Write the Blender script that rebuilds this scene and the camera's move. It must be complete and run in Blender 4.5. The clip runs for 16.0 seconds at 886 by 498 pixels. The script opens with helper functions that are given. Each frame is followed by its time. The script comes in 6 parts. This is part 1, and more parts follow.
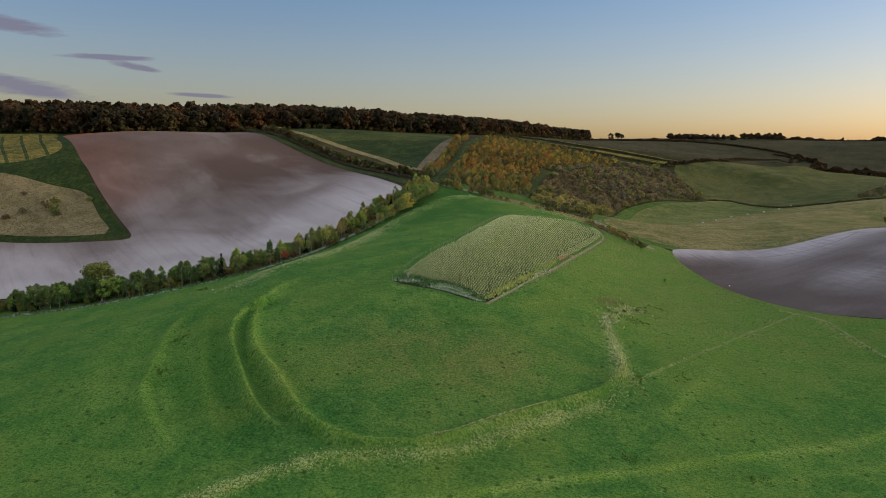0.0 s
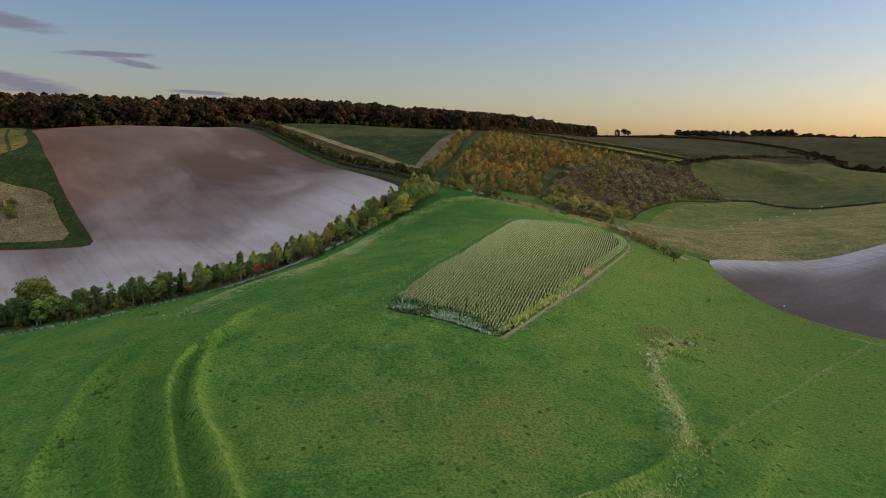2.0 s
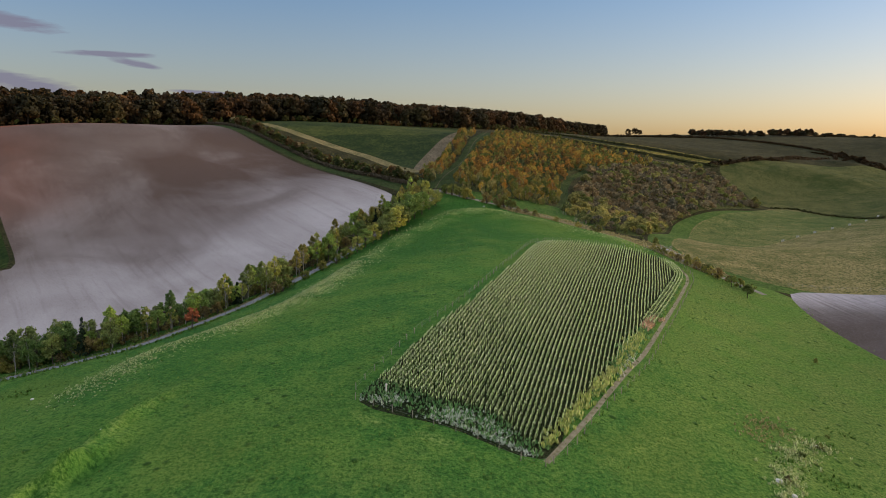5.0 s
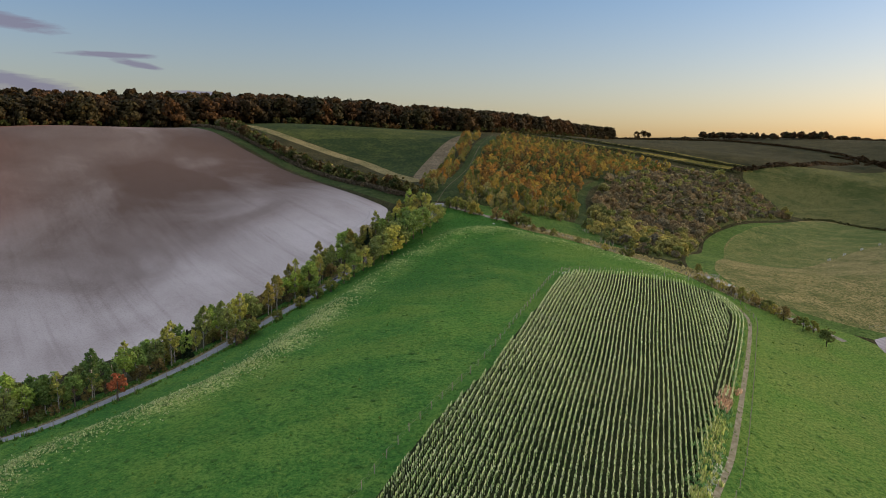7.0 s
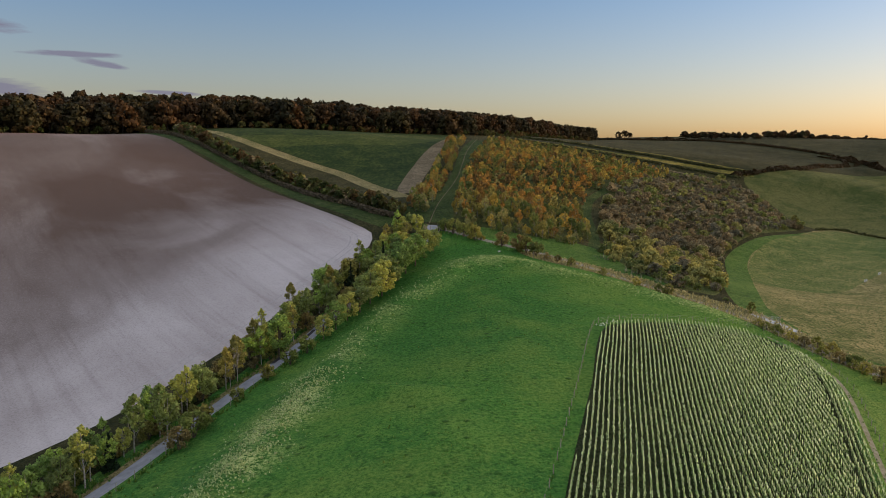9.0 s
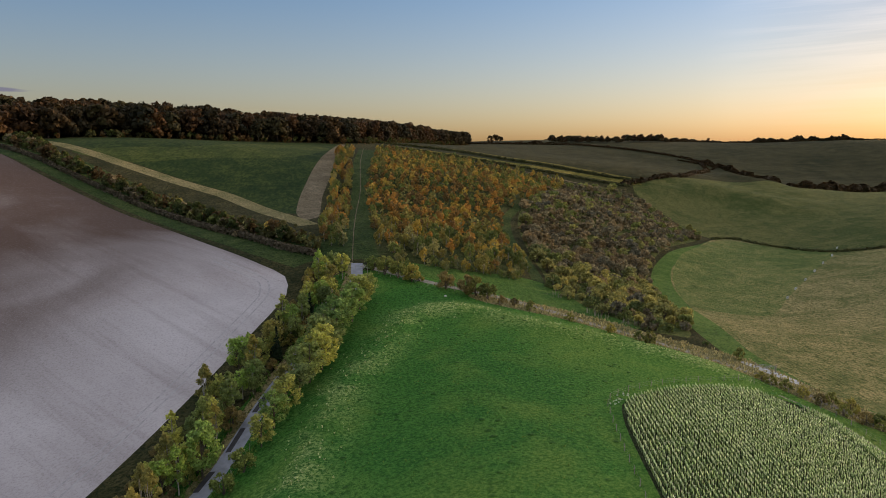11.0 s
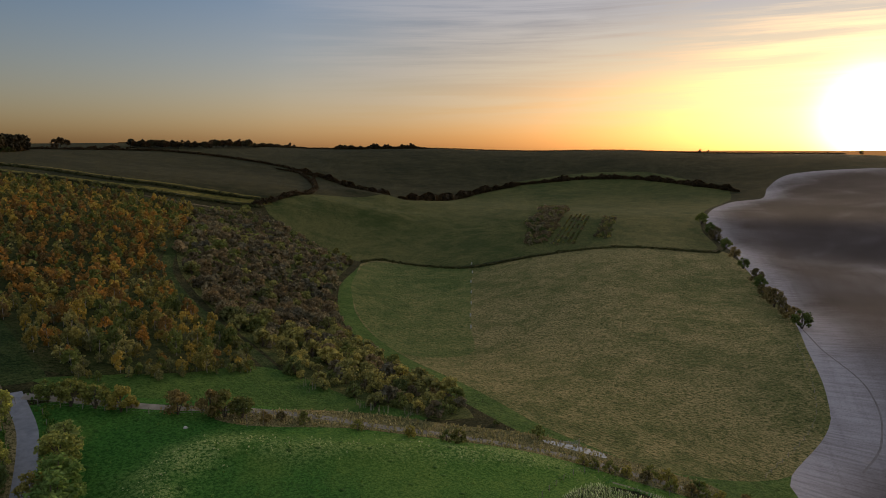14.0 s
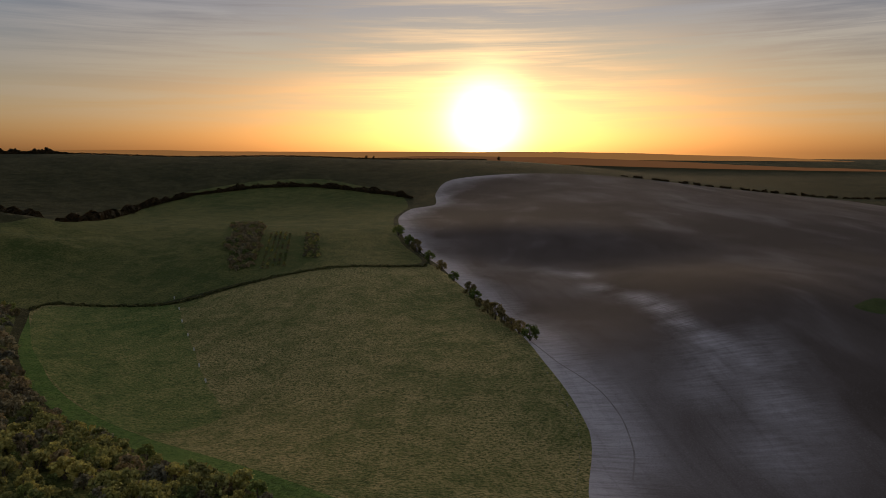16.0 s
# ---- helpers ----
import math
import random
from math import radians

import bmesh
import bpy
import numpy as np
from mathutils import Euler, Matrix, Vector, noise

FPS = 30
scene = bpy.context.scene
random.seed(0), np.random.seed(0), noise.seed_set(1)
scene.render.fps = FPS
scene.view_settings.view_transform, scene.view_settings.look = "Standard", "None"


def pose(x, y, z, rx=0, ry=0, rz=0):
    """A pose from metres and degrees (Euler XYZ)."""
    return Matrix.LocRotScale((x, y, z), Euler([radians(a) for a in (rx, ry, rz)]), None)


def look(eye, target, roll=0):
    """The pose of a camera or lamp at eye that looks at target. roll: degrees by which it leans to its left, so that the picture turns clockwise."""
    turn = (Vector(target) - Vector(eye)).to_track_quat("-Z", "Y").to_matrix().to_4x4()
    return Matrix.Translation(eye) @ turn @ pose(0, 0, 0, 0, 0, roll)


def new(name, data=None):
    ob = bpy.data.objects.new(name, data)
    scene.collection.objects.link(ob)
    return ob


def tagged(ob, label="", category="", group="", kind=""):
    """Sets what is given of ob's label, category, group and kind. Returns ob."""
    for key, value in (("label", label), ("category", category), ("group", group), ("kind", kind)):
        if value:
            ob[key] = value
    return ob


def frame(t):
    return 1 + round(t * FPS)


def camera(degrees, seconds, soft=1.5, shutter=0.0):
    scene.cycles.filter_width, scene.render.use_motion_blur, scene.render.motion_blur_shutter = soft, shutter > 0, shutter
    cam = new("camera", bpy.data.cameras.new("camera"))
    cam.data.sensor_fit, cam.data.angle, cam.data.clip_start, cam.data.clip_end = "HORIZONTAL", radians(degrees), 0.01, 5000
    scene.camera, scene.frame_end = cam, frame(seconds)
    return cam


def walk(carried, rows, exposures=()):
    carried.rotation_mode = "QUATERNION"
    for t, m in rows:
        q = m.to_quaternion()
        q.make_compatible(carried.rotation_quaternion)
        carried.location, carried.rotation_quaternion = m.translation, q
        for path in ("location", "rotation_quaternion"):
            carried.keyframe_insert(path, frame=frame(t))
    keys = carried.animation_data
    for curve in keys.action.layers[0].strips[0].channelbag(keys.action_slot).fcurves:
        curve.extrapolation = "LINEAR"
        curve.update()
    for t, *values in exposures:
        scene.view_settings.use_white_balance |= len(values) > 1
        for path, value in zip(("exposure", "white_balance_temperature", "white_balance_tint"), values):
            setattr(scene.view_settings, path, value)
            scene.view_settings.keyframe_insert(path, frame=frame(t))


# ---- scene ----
EXPOSURES = [
    (0, 0.15), (4, 0.2), (7, 0.32), (10.5, 0.14), (12, -0.02), (13, -0.42), (14, -0.85), (15, -1.15), (16, -1.35),
]
cam = camera(65.13, 16.0, soft=0.55)
walk(cam, [
    (0, pose(0.00, 0.00, 60.00, 82.746, -0.259, -0.000)),
    (0.5, pose(-0.25, 9.80, 59.82, 82.688, -0.307, -0.025)),
    (1, pose(-0.47, 19.61, 59.77, 82.701, -0.346, -0.025)),
    (1.5, pose(-0.63, 29.41, 59.77, 82.619, -0.341, -0.021)),
    (2, pose(-0.76, 39.17, 59.80, 82.533, -0.303, -0.019)),
    (2.5, pose(-0.89, 48.89, 59.89, 82.467, -0.278, -0.034)),
    (3, pose(-1.06, 58.58, 60.02, 82.422, -0.260, -0.041)),
    (3.5, pose(-1.26, 68.26, 60.18, 82.398, -0.269, -0.049)),
    (4, pose(-1.46, 77.98, 60.43, 82.426, -0.299, -0.028)),
    (6.5, pose(-2.02, 124.08, 62.73, 82.631, -0.360, 0.123)),
    (7, pose(-2.43, 133.80, 63.78, 82.627, -0.424, 0.127)),
    (7.5, pose(-2.99, 143.54, 64.87, 82.586, -0.450, 0.084)),
    (8, pose(-3.84, 153.26, 65.97, 82.546, -0.289, 0.063)),
    (10.5, pose(-21.67, 197.64, 73.77, 82.501, 0.260, -10.427)),
    (11, pose(-25.47, 206.26, 75.56, 82.483, 0.409, -13.871)),
    (11.5, pose(-29.15, 214.90, 77.41, 82.448, 0.490, -17.824)),
    (12, pose(-32.57, 223.63, 79.40, 82.394, 0.424, -23.273)),
    (12.5, pose(-35.56, 232.44, 81.53, 82.287, 0.352, -29.214)),
    (13, pose(-38.02, 241.24, 83.73, 82.194, 0.191, -35.492)),
    (13.5, pose(-39.87, 250.01, 86.03, 82.137, 0.122, -41.980)),
    (14, pose(-41.05, 258.73, 88.40, 82.148, 0.012, -48.616)),
    (14.5, pose(-41.53, 267.31, 90.85, 82.179, -0.048, -55.234)),
    (15, pose(-41.35, 275.74, 93.35, 82.205, -0.079, -62.383)),
    (15.5, pose(-40.69, 284.12, 95.91, 82.142, -0.076, -69.833)),
    (16, pose(-39.87, 292.48, 98.51, 82.073, -0.104, -76.714)),
], EXPOSURES)

# ---- sky and sun ----
SKY_LEVEL, OVERHEAD = 0.37, (0.62, 0.63, 0.68, 1)
SUN_TURN, SUN_LIFT = radians(-80.2), radians(2.6)
SUN_WAY = Vector((-math.sin(SUN_TURN) * math.cos(SUN_LIFT), math.cos(SUN_TURN) * math.cos(SUN_LIFT), math.sin(SUN_LIFT)))


class Nodes:
    """Short hand for a node tree."""

    def __init__(self, tree):
        self.tree = tree
        tree.nodes.clear()

    def add(self, kind, *links, operation=None):
        n = self.tree.nodes.new(kind)
        if operation:
            n.operation = operation
        for i, v in enumerate(links):
            if v is None:
                continue
            if isinstance(v, bpy.types.NodeSocket):
                self.tree.links.new(v, n.inputs[i])
            else:
                n.inputs[i].default_value = v
        return n

    def math(self, op, a, b=0.0, clamp=False):
        n = self.add("ShaderNodeMath", a, b, operation=op)
        n.use_clamp = clamp
        return n.outputs[0]

    def mix(self, fac, a, b, blend="MIX"):
        n = self.tree.nodes.new("ShaderNodeMix")
        n.data_type, n.blend_type = "RGBA", blend
        for s, v in ((n.inputs[0], fac), (n.inputs[6], a), (n.inputs[7], b)):
            if isinstance(v, bpy.types.NodeSocket):
                self.tree.links.new(v, s)
            else:
                s.default_value = v if not isinstance(v, tuple) or len(v) == 4 else (*v, 1)
        return n.outputs[2]

    def noise(self, vec, scale, detail=3.0, rough=0.55, distort=0.0):
        n = self.tree.nodes.new("ShaderNodeTexNoise")
        self.tree.links.new(vec, n.inputs["Vector"])
        n.inputs["Scale"].default_value, n.inputs["Detail"].default_value = scale, detail
        n.inputs["Roughness"].default_value, n.inputs["Distortion"].default_value = rough, distort
        return n.outputs["Fac"]

    def ramp(self, fac, *stops):
        n = self.tree.nodes.new("ShaderNodeValToRGB")
        self.tree.links.new(fac, n.inputs[0])
        e = n.color_ramp.elements
        while len(e) < len(stops):
            e.new(0.5)
        for el, (at, col) in zip(e, stops):
            el.position = at
            el.color = (col, col, col, 1) if isinstance(col, (int, float)) else (*col, 1)
        return n.outputs[0]

    def scaled(self, vec, sx, sy, sz, turn=0.0):
        n = self.add("ShaderNodeMapping", vec)
        n.vector_type = "TEXTURE"
        n.inputs["Scale"].default_value = (1 / sx, 1 / sy, 1 / sz)
        n.inputs["Rotation"].default_value = (0, 0, turn)
        return n.outputs[0]


world = bpy.data.worlds.new("evening_sky")
scene.world = world
world.use_nodes = True
w = Nodes(world.node_tree)
air = w.add("ShaderNodeTexSky")
air.sky_type, air.sun_disc, air.sun_elevation, air.sun_rotation = "NISHITA", False, SUN_LIFT, -SUN_TURN
air.altitude, air.air_density, air.dust_density, air.ozone_density = 150, 1.0, 1.6, 1.6
sky = air.outputs[0]
way = w.add("ShaderNodeTexCoord").outputs["Generated"]
part_xyz = w.add("ShaderNodeSeparateXYZ", way)
lift = part_xyz.outputs[2]
toward = w.add("ShaderNodeVectorMath", way, tuple(SUN_WAY), operation="DOT_PRODUCT").outputs["Value"]
bearing = w.add("ShaderNodeMath", part_xyz.outputs[0], part_xyz.outputs[1], operation="ARCTAN2").outputs[0]
# evening air: less green and yellow low down than the bare model gives
low = w.ramp(lift, (0.0, 1.0), (0.22, 0.0))
air_tint = w.mix(low, (0.68, 0.77, 1.08, 1), (0.96, 0.90, 1.21, 1))
air_tint = w.mix(w.ramp(toward, (0.72, 0.0), (0.98, 1.0)), air_tint, (0.61, 0.575, 0.69, 1))
air_tint = w.mix(w.math("MULTIPLY", w.ramp(toward, (0.80, 0.0), (0.96, 1.0)), w.ramp(lift, (0.08, 0.0), (0.18, 1.0))), air_tint, (0.40, 0.50, 0.78, 1))
sky = w.mix(1.0, w.mix(1.0, sky, (SKY_LEVEL, SKY_LEVEL, SKY_LEVEL, 1), "MULTIPLY"), air_tint, "MULTIPLY")
grey = w.add("ShaderNodeRGBToBW", sky).outputs[0]
sky = w.mix(w.math("MULTIPLY", low, w.ramp(toward, (0.70, 0.32), (0.95, 0.20))), sky, w.mix(1.0, w.add("ShaderNodeCombineXYZ", grey, grey, grey).outputs[0], (1.12, 0.98, 0.86, 1), "MULTIPLY"))
sky = w.mix(w.ramp(w.math("ADD", toward, 0.5), (0.0, 1.0), (0.62, 0.0)), sky, w.mix(1.0, sky, (0.84, 0.86, 0.90, 1), "MULTIPLY"))
# high streaks of cirrus over the western half of the sky, grey-lilac above and cream lower down
turned = w.math("COSINE", w.math("ADD", bearing, SUN_TURN - 0.18))
west = w.ramp(turned, (0.55, 0.0), (0.88, 1.0))
band = w.add("ShaderNodeCombineXYZ", w.math("MULTIPLY", bearing, 2.4), w.math("ADD", w.math("MULTIPLY", lift, 46.0), w.math("MULTIPLY", bearing, -0.5)), 0.0).outputs[0]
streak = w.noise(band, 1.0, 9.0, 0.60, 0.5)
wisp = w.noise(w.scaled(band, 1.6, 2.6, 1.0), 1.0, 7.0, 0.65, 0.8)
veil = w.math("MULTIPLY", w.ramp(w.math("ADD", w.math("MULTIPLY", streak, 0.7), w.math("MULTIPLY", wisp, 0.3)), (0.40, 0.0), (0.56, 1.0)), west)
veil = w.math("MULTIPLY", veil, w.ramp(lift, (0.02, 0.0), (0.07, 0.55), (0.14, 1.0)))
cloud_light = w.mix(w.ramp(toward, (0.80, 0.0), (0.995, 1.0)), (1.02, 0.88, 0.74, 1), (1.75, 1.42, 0.86, 1))
cloud_light = w.mix(w.ramp(lift, (0.10, 0.0), (0.19, 1.0)), cloud_light, (0.92, 0.88, 0.90, 1))
sky_mix = w.mix(w.math("MULTIPLY", veil, 0.85), sky, cloud_light)
# unseen thin cloud added overhead, continuing the cirrus, to brighten the ground
overhead = w.math("MULTIPLY", w.ramp(lift, (0.22, 0.0), (0.42, 1.0)), w.ramp(streak, (0.25, 0.75), (0.6, 1.0)))
sky_mix = w.mix(overhead, sky_mix, OVERHEAD)


def purple_bar(turn, up, long, thick, lean):
    """A low bar of evening cloud: a soft ellipse in direction, with a ragged edge."""
    da = w.math("SUBTRACT", bearing, turn)
    dz = w.math("SUBTRACT", w.math("SUBTRACT", lift, up), w.math("MULTIPLY", da, lean))
    rag = w.noise(w.add("ShaderNodeCombineXYZ", w.math("MULTIPLY", bearing, 22.0), w.math("MULTIPLY", lift, 150.0), turn).outputs[0], 1.0, 5.0, 0.6)
    q = w.math("ADD", w.math("POWER", w.math("DIVIDE", da, long), 2.0), w.math("POWER", w.math("DIVIDE", dz, thick), 2.0))
    q = w.math("ADD", w.math("SUBTRACT", 0.75, q), w.math("MULTIPLY", w.math("SUBTRACT", rag, 0.45), 1.5))
    return w.math("MULTIPLY", q, 1.6, clamp=True)


for turn, up, long, thick, lean in ((-0.55, 0.158, 0.075, 0.009, -0.10), (-0.437, 0.1275, 0.072, 0.0038, 0.02), (-0.412, 0.1185, 0.038, 0.0045, -0.15),
                                    (-0.57, 0.091, 0.14, 0.012, -0.12), (-0.33, 0.0850, 0.055, 0.003, -0.02)):
    sky_mix = w.mix(w.math("MULTIPLY", purple_bar(turn, up, long, thick * 1.2, lean), 0.88), sky_mix, (0.175, 0.170, 0.235, 1))
# the glare of the low sun
glow = w.math("ADD", w.math("MULTIPLY", w.math("POWER", w.math("MAXIMUM", toward, 0.0), 900.0), 12.0),
              w.math("MULTIPLY", w.math("POWER", w.math("MAXIMUM", toward, 0.0), 90.0), 0.14))
sky_sum = w.mix(1.0, sky_mix, w.mix(1.0, (1.0, 0.72, 0.30, 1), w.add("ShaderNodeCombineXYZ", glow, glow, glow).outputs[0], "MULTIPLY"), "ADD")
back = w.add("ShaderNodeBackground", sky_sum, 1.0)
w.add("ShaderNodeOutputWorld", back.outputs[0])

sun = new("sun", bpy.data.lights.new("sun", "SUN"))
sun.data.energy, sun.data.angle, sun.data.color = 5.0, radians(22), (1.0, 0.70, 0.42)
sun.matrix_world = look((0, 0, 300), Vector((0, 0, 300)) - SUN_WAY)

# ---- materials ----
def material(name):
    m = bpy.data.materials.new(name)
    m.use_nodes = True
    return m, Nodes(m.node_tree)


def finish(n, colour, rough=0.9, bump=None, depth=0.1, spec=0.2, sheen=0.0, through_light=0.0):
    """Principled surface, with relief and, for leaves, light that comes through."""
    b = n.tree.nodes.new("ShaderNodeBsdfPrincipled")
    for key, v in (("Base Color", colour), ("Roughness", rough), ("Specular IOR Level", spec)):
        if isinstance(v, bpy.types.NodeSocket):
            n.tree.links.new(v, b.inputs[key])
        else:
            b.inputs[key].default_value = v if not isinstance(v, tuple) else (*v[:3], 1)
    if sheen:
        b.inputs["Sheen Weight"].default_value = sheen
    if bump is not None:
        k = n.tree.nodes.new("ShaderNodeBump")
        k.inputs["Distance"].default_value = depth
        n.tree.links.new(bump, k.inputs["Height"])
        n.tree.links.new(k.outputs[0], b.inputs["Normal"])
    out = b.outputs[0]
    if through_light:
        t = n.tree.nodes.new("ShaderNodeBsdfTranslucent")
        if isinstance(colour, bpy.types.NodeSocket):
            n.tree.links.new(colour, t.inputs[0])
        mixer = n.tree.nodes.new("ShaderNodeMixShader")
        mixer.inputs[0].default_value = through_light
        n.tree.links.new(out, mixer.inputs[1])
        n.tree.links.new(t.outputs[0], mixer.inputs[2])
        out = mixer.outputs[0]
    o = n.tree.nodes.new("ShaderNodeOutputMaterial")
    n.tree.links.new(out, o.inputs[0])


def place(n):
    return n.add("ShaderNodeNewGeometry").outputs["Position"]


def attribute(n, name):
    a = n.tree.nodes.new("ShaderNodeAttribute")
    a.attribute_name = name
    return a.outputs["Fac"]


def grassland(name, dark, mid, light, tuft=1.1, dry=(0.30, 0.27, 0.11), dry_share=0.0, streaky=(1, 1, 0), depth=0.5, worn=False, grain=1.0):
    """Turf: broad patches, tussocks of a metre or so, blades, and dry stalks by share or where the ground is worn."""
    m, n = material(name)
    p = place(n)
    q = n.scaled(p, streaky[0], streaky[1], 0.6, streaky[2])
    broad = n.noise(p, 0.018, 4, 0.6)
    patch = n.noise(p, 0.10, 5, 0.62, 0.4)
    tus = n.noise(q, tuft, 3, 0.6)
    fine = n.noise(q, tuft * 2.7, 3, 0.65)
    blade = n.noise(q, tuft * 7.0, 2, 0.7)
    deep = tuple(v * 0.45 for v in dark[:3])
    g = grain
    col = n.mix(n.ramp(broad, (0.36, 0.0), (0.62, 1.0)), dark, mid)
    col = n.mix(n.math("MULTIPLY", n.ramp(patch, (0.46, 0.0), (0.66, 1.0)), 0.55), col, light)
    col = n.mix(n.math("MULTIPLY", n.ramp(patch, (0.32, 1.0), (0.46, 0.0)), 0.35), col, dark)
    col = n.mix(n.math("MULTIPLY", n.ramp(tus, (0.52, 0.0), (0.66, 1.0)), 0.35 * g), col, light)
    col = n.mix(n.math("MULTIPLY", n.ramp(fine, (0.53, 0.0), (0.66, 1.0)), 0.55 * g), col, light)
    col = n.mix(n.math("MULTIPLY", n.ramp(tus, (0.34, 1.0), (0.46, 0.0)), 0.45 * g), col, deep)
    col = n.mix(n.math("MULTIPLY", n.ramp(fine, (0.36, 1.0), (0.47, 0.0)), 0.75 * g), col, deep)
    col = n.mix(n.math("MULTIPLY", n.ramp(blade, (0.38, 1.0), (0.50, 0.0)), 0.5 * g), col, deep)
    stalk = n.ramp(n.math("ADD", n.math("MULTIPLY", fine, 0.6), n.math("MULTIPLY", blade, 0.4)), (0.45, 0.0), (0.56, 1.0))
    if dry_share:
        share = n.math("MULTIPLY", n.ramp(n.math("ADD", n.math("MULTIPLY", patch, 0.6), n.math("MULTIPLY", broad, 0.4)), (0.40, 0.2), (0.58, 1.0)), dry_share)
        col = n.mix(n.math("MULTIPLY", stalk, share), col, dry)
    if worn:
        # shade of the hollows and the far slope, painted as darker turf
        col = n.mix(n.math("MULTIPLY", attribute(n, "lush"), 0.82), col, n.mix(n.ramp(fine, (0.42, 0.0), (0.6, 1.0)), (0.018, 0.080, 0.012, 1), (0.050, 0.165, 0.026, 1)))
        # light on bank crests and the east slope, painted in over fresh grass
        col = n.mix(n.math("MULTIPLY", attribute(n, "fresh"), 0.75), col, n.mix(n.ramp(fine, (0.4, 0.0), (0.6, 1.0)), (0.10, 0.22, 0.025, 1), (0.24, 0.36, 0.052, 1)))
        col = n.mix(n.math("MULTIPLY", n.math("MULTIPLY", stalk, n.ramp(patch, (0.44, 0.1), (0.56, 1.0))), attribute(n, "dry"), True), col, dry)
    height = n.math("ADD", n.math("ADD", tus, fine), n.math("MULTIPLY", blade, 0.4))
    if worn:
        tone = n.noise(p, 0.045, 4, 0.6, 0.5)
        col = n.mix(n.math("MULTIPLY", n.ramp(tone, (0.48, 0.0), (0.64, 1.0)), 0.5), col, n.mix(n.ramp(fine, (0.4, 0.0), (0.62, 1.0)), (0.085, 0.165, 0.026, 1), (0.175, 0.250, 0.050, 1)))
        # thin brownish turf on the crown, and single dark tussocks all over
        col = n.mix(n.math("MULTIPLY", n.math("MULTIPLY", attribute(n, "parched"), n.ramp(patch, (0.40, 0.35), (0.58, 1.0))), 0.62), col, n.mix(n.ramp(fine, (0.4, 0.0), (0.6, 1.0)), (0.085, 0.110, 0.028, 1), (0.190, 0.185, 0.060, 1)))
        cells = n.tree.nodes.new("ShaderNodeTexVoronoi")
        n.tree.links.new(n.scaled(p, 1, 1, 0.2), cells.inputs["Vector"])
        cells.inputs["Scale"].default_value = 0.42
        some = n.add("ShaderNodeSeparateXYZ", cells.outputs["Color"])
        speck = n.math("MULTIPLY", n.ramp(cells.outputs["Distance"], (0.10, 1.0), (0.24, 0.0)), n.ramp(some.outputs[0], (0.45, 0.0), (0.55, 1.0)))
        speck = n.math("MULTIPLY", speck, n.ramp(patch, (0.40, 0.35), (0.55, 1.0)))
        col = n.mix(n.math("MULTIPLY", speck, 0.8), col, (0.022, 0.070, 0.013, 1))
        height = n.math("ADD", height, n.math("MULTIPLY", speck, 1.2))
    finish(n, col, 0.95, height, depth, 0.1)
    return m


def ploughed(name, soil, pale, dark, lean, pale_low=0.0, ribbed=0.55, red=None):
    """Harrowed chalk soil: faint drill lines, small clods, painted red sunlight up the slope, and chalk that shows
    through in drifts.
    """
    m, n = material(name)
    p = place(n)
    lines = n.noise(n.scaled(p, 0.45, 0.012, 0.1, lean), 1.0, 3, 0.6)
    ribs = n.noise(n.scaled(p, 0.10, 0.9, 0.1, lean), 1.0, 3, 0.6)
    broad = n.noise(p, 0.010, 3, 0.5, 0.3)
    drift = n.noise(n.scaled(p, 0.026, 0.015, 0.03, lean), 1.0, 4, 0.5, 0.5)
    clod = n.noise(p, 2.2, 5, 0.72)
    # also carries the sky sheen painted on the eastern brow
    chalk = attribute(n, "chalk")
    col = n.mix(n.ramp(n.math("ADD", n.math("MULTIPLY", broad, 0.6), n.math("MULTIPLY", drift, 0.4)), (0.40, 0.0), (0.60, 1.0)), dark, soil)
    t = n.math("ADD", n.math("ADD", n.math("MULTIPLY", drift, 0.47), n.math("MULTIPLY", lines, 0.05)), n.math("MULTIPLY", broad, 0.14))
    t = n.math("ADD", t, n.math("MULTIPLY", chalk, pale_low))
    t = n.math("ADD", t, n.math("MULTIPLY", n.math("MULTIPLY", n.math("SUBTRACT", ribs, 0.5), chalk), ribbed))
    if red:
        col = n.mix(n.math("MULTIPLY", attribute(n, "clay"), n.ramp(drift, (0.35, 0.4), (0.6, 1.0))), col, red)
    white = n.ramp(t, (0.36, 0.0), (0.50, 0.22), (0.80, 1.0))
    col = n.mix(n.math("MULTIPLY", white, 0.9), col, pale)
    col = n.mix(n.math("MULTIPLY", n.ramp(lines, (0.34, 1.0), (0.47, 0.0)), 0.12), col, dark)
    col = n.mix(n.math("MULTIPLY", n.ramp(clod, (0.34, 1.0), (0.50, 0.0)), 0.28), col, tuple(v * 0.6 for v in dark[:3]))
    col = n.mix(n.math("MULTIPLY", n.ramp(clod, (0.54, 0.0), (0.68, 1.0)), 0.16), col, pale)
    finish(n, col, 0.95, n.math("ADD", clod, n.math("MULTIPLY", lines, 0.3)), 0.10, 0.1)
    return m


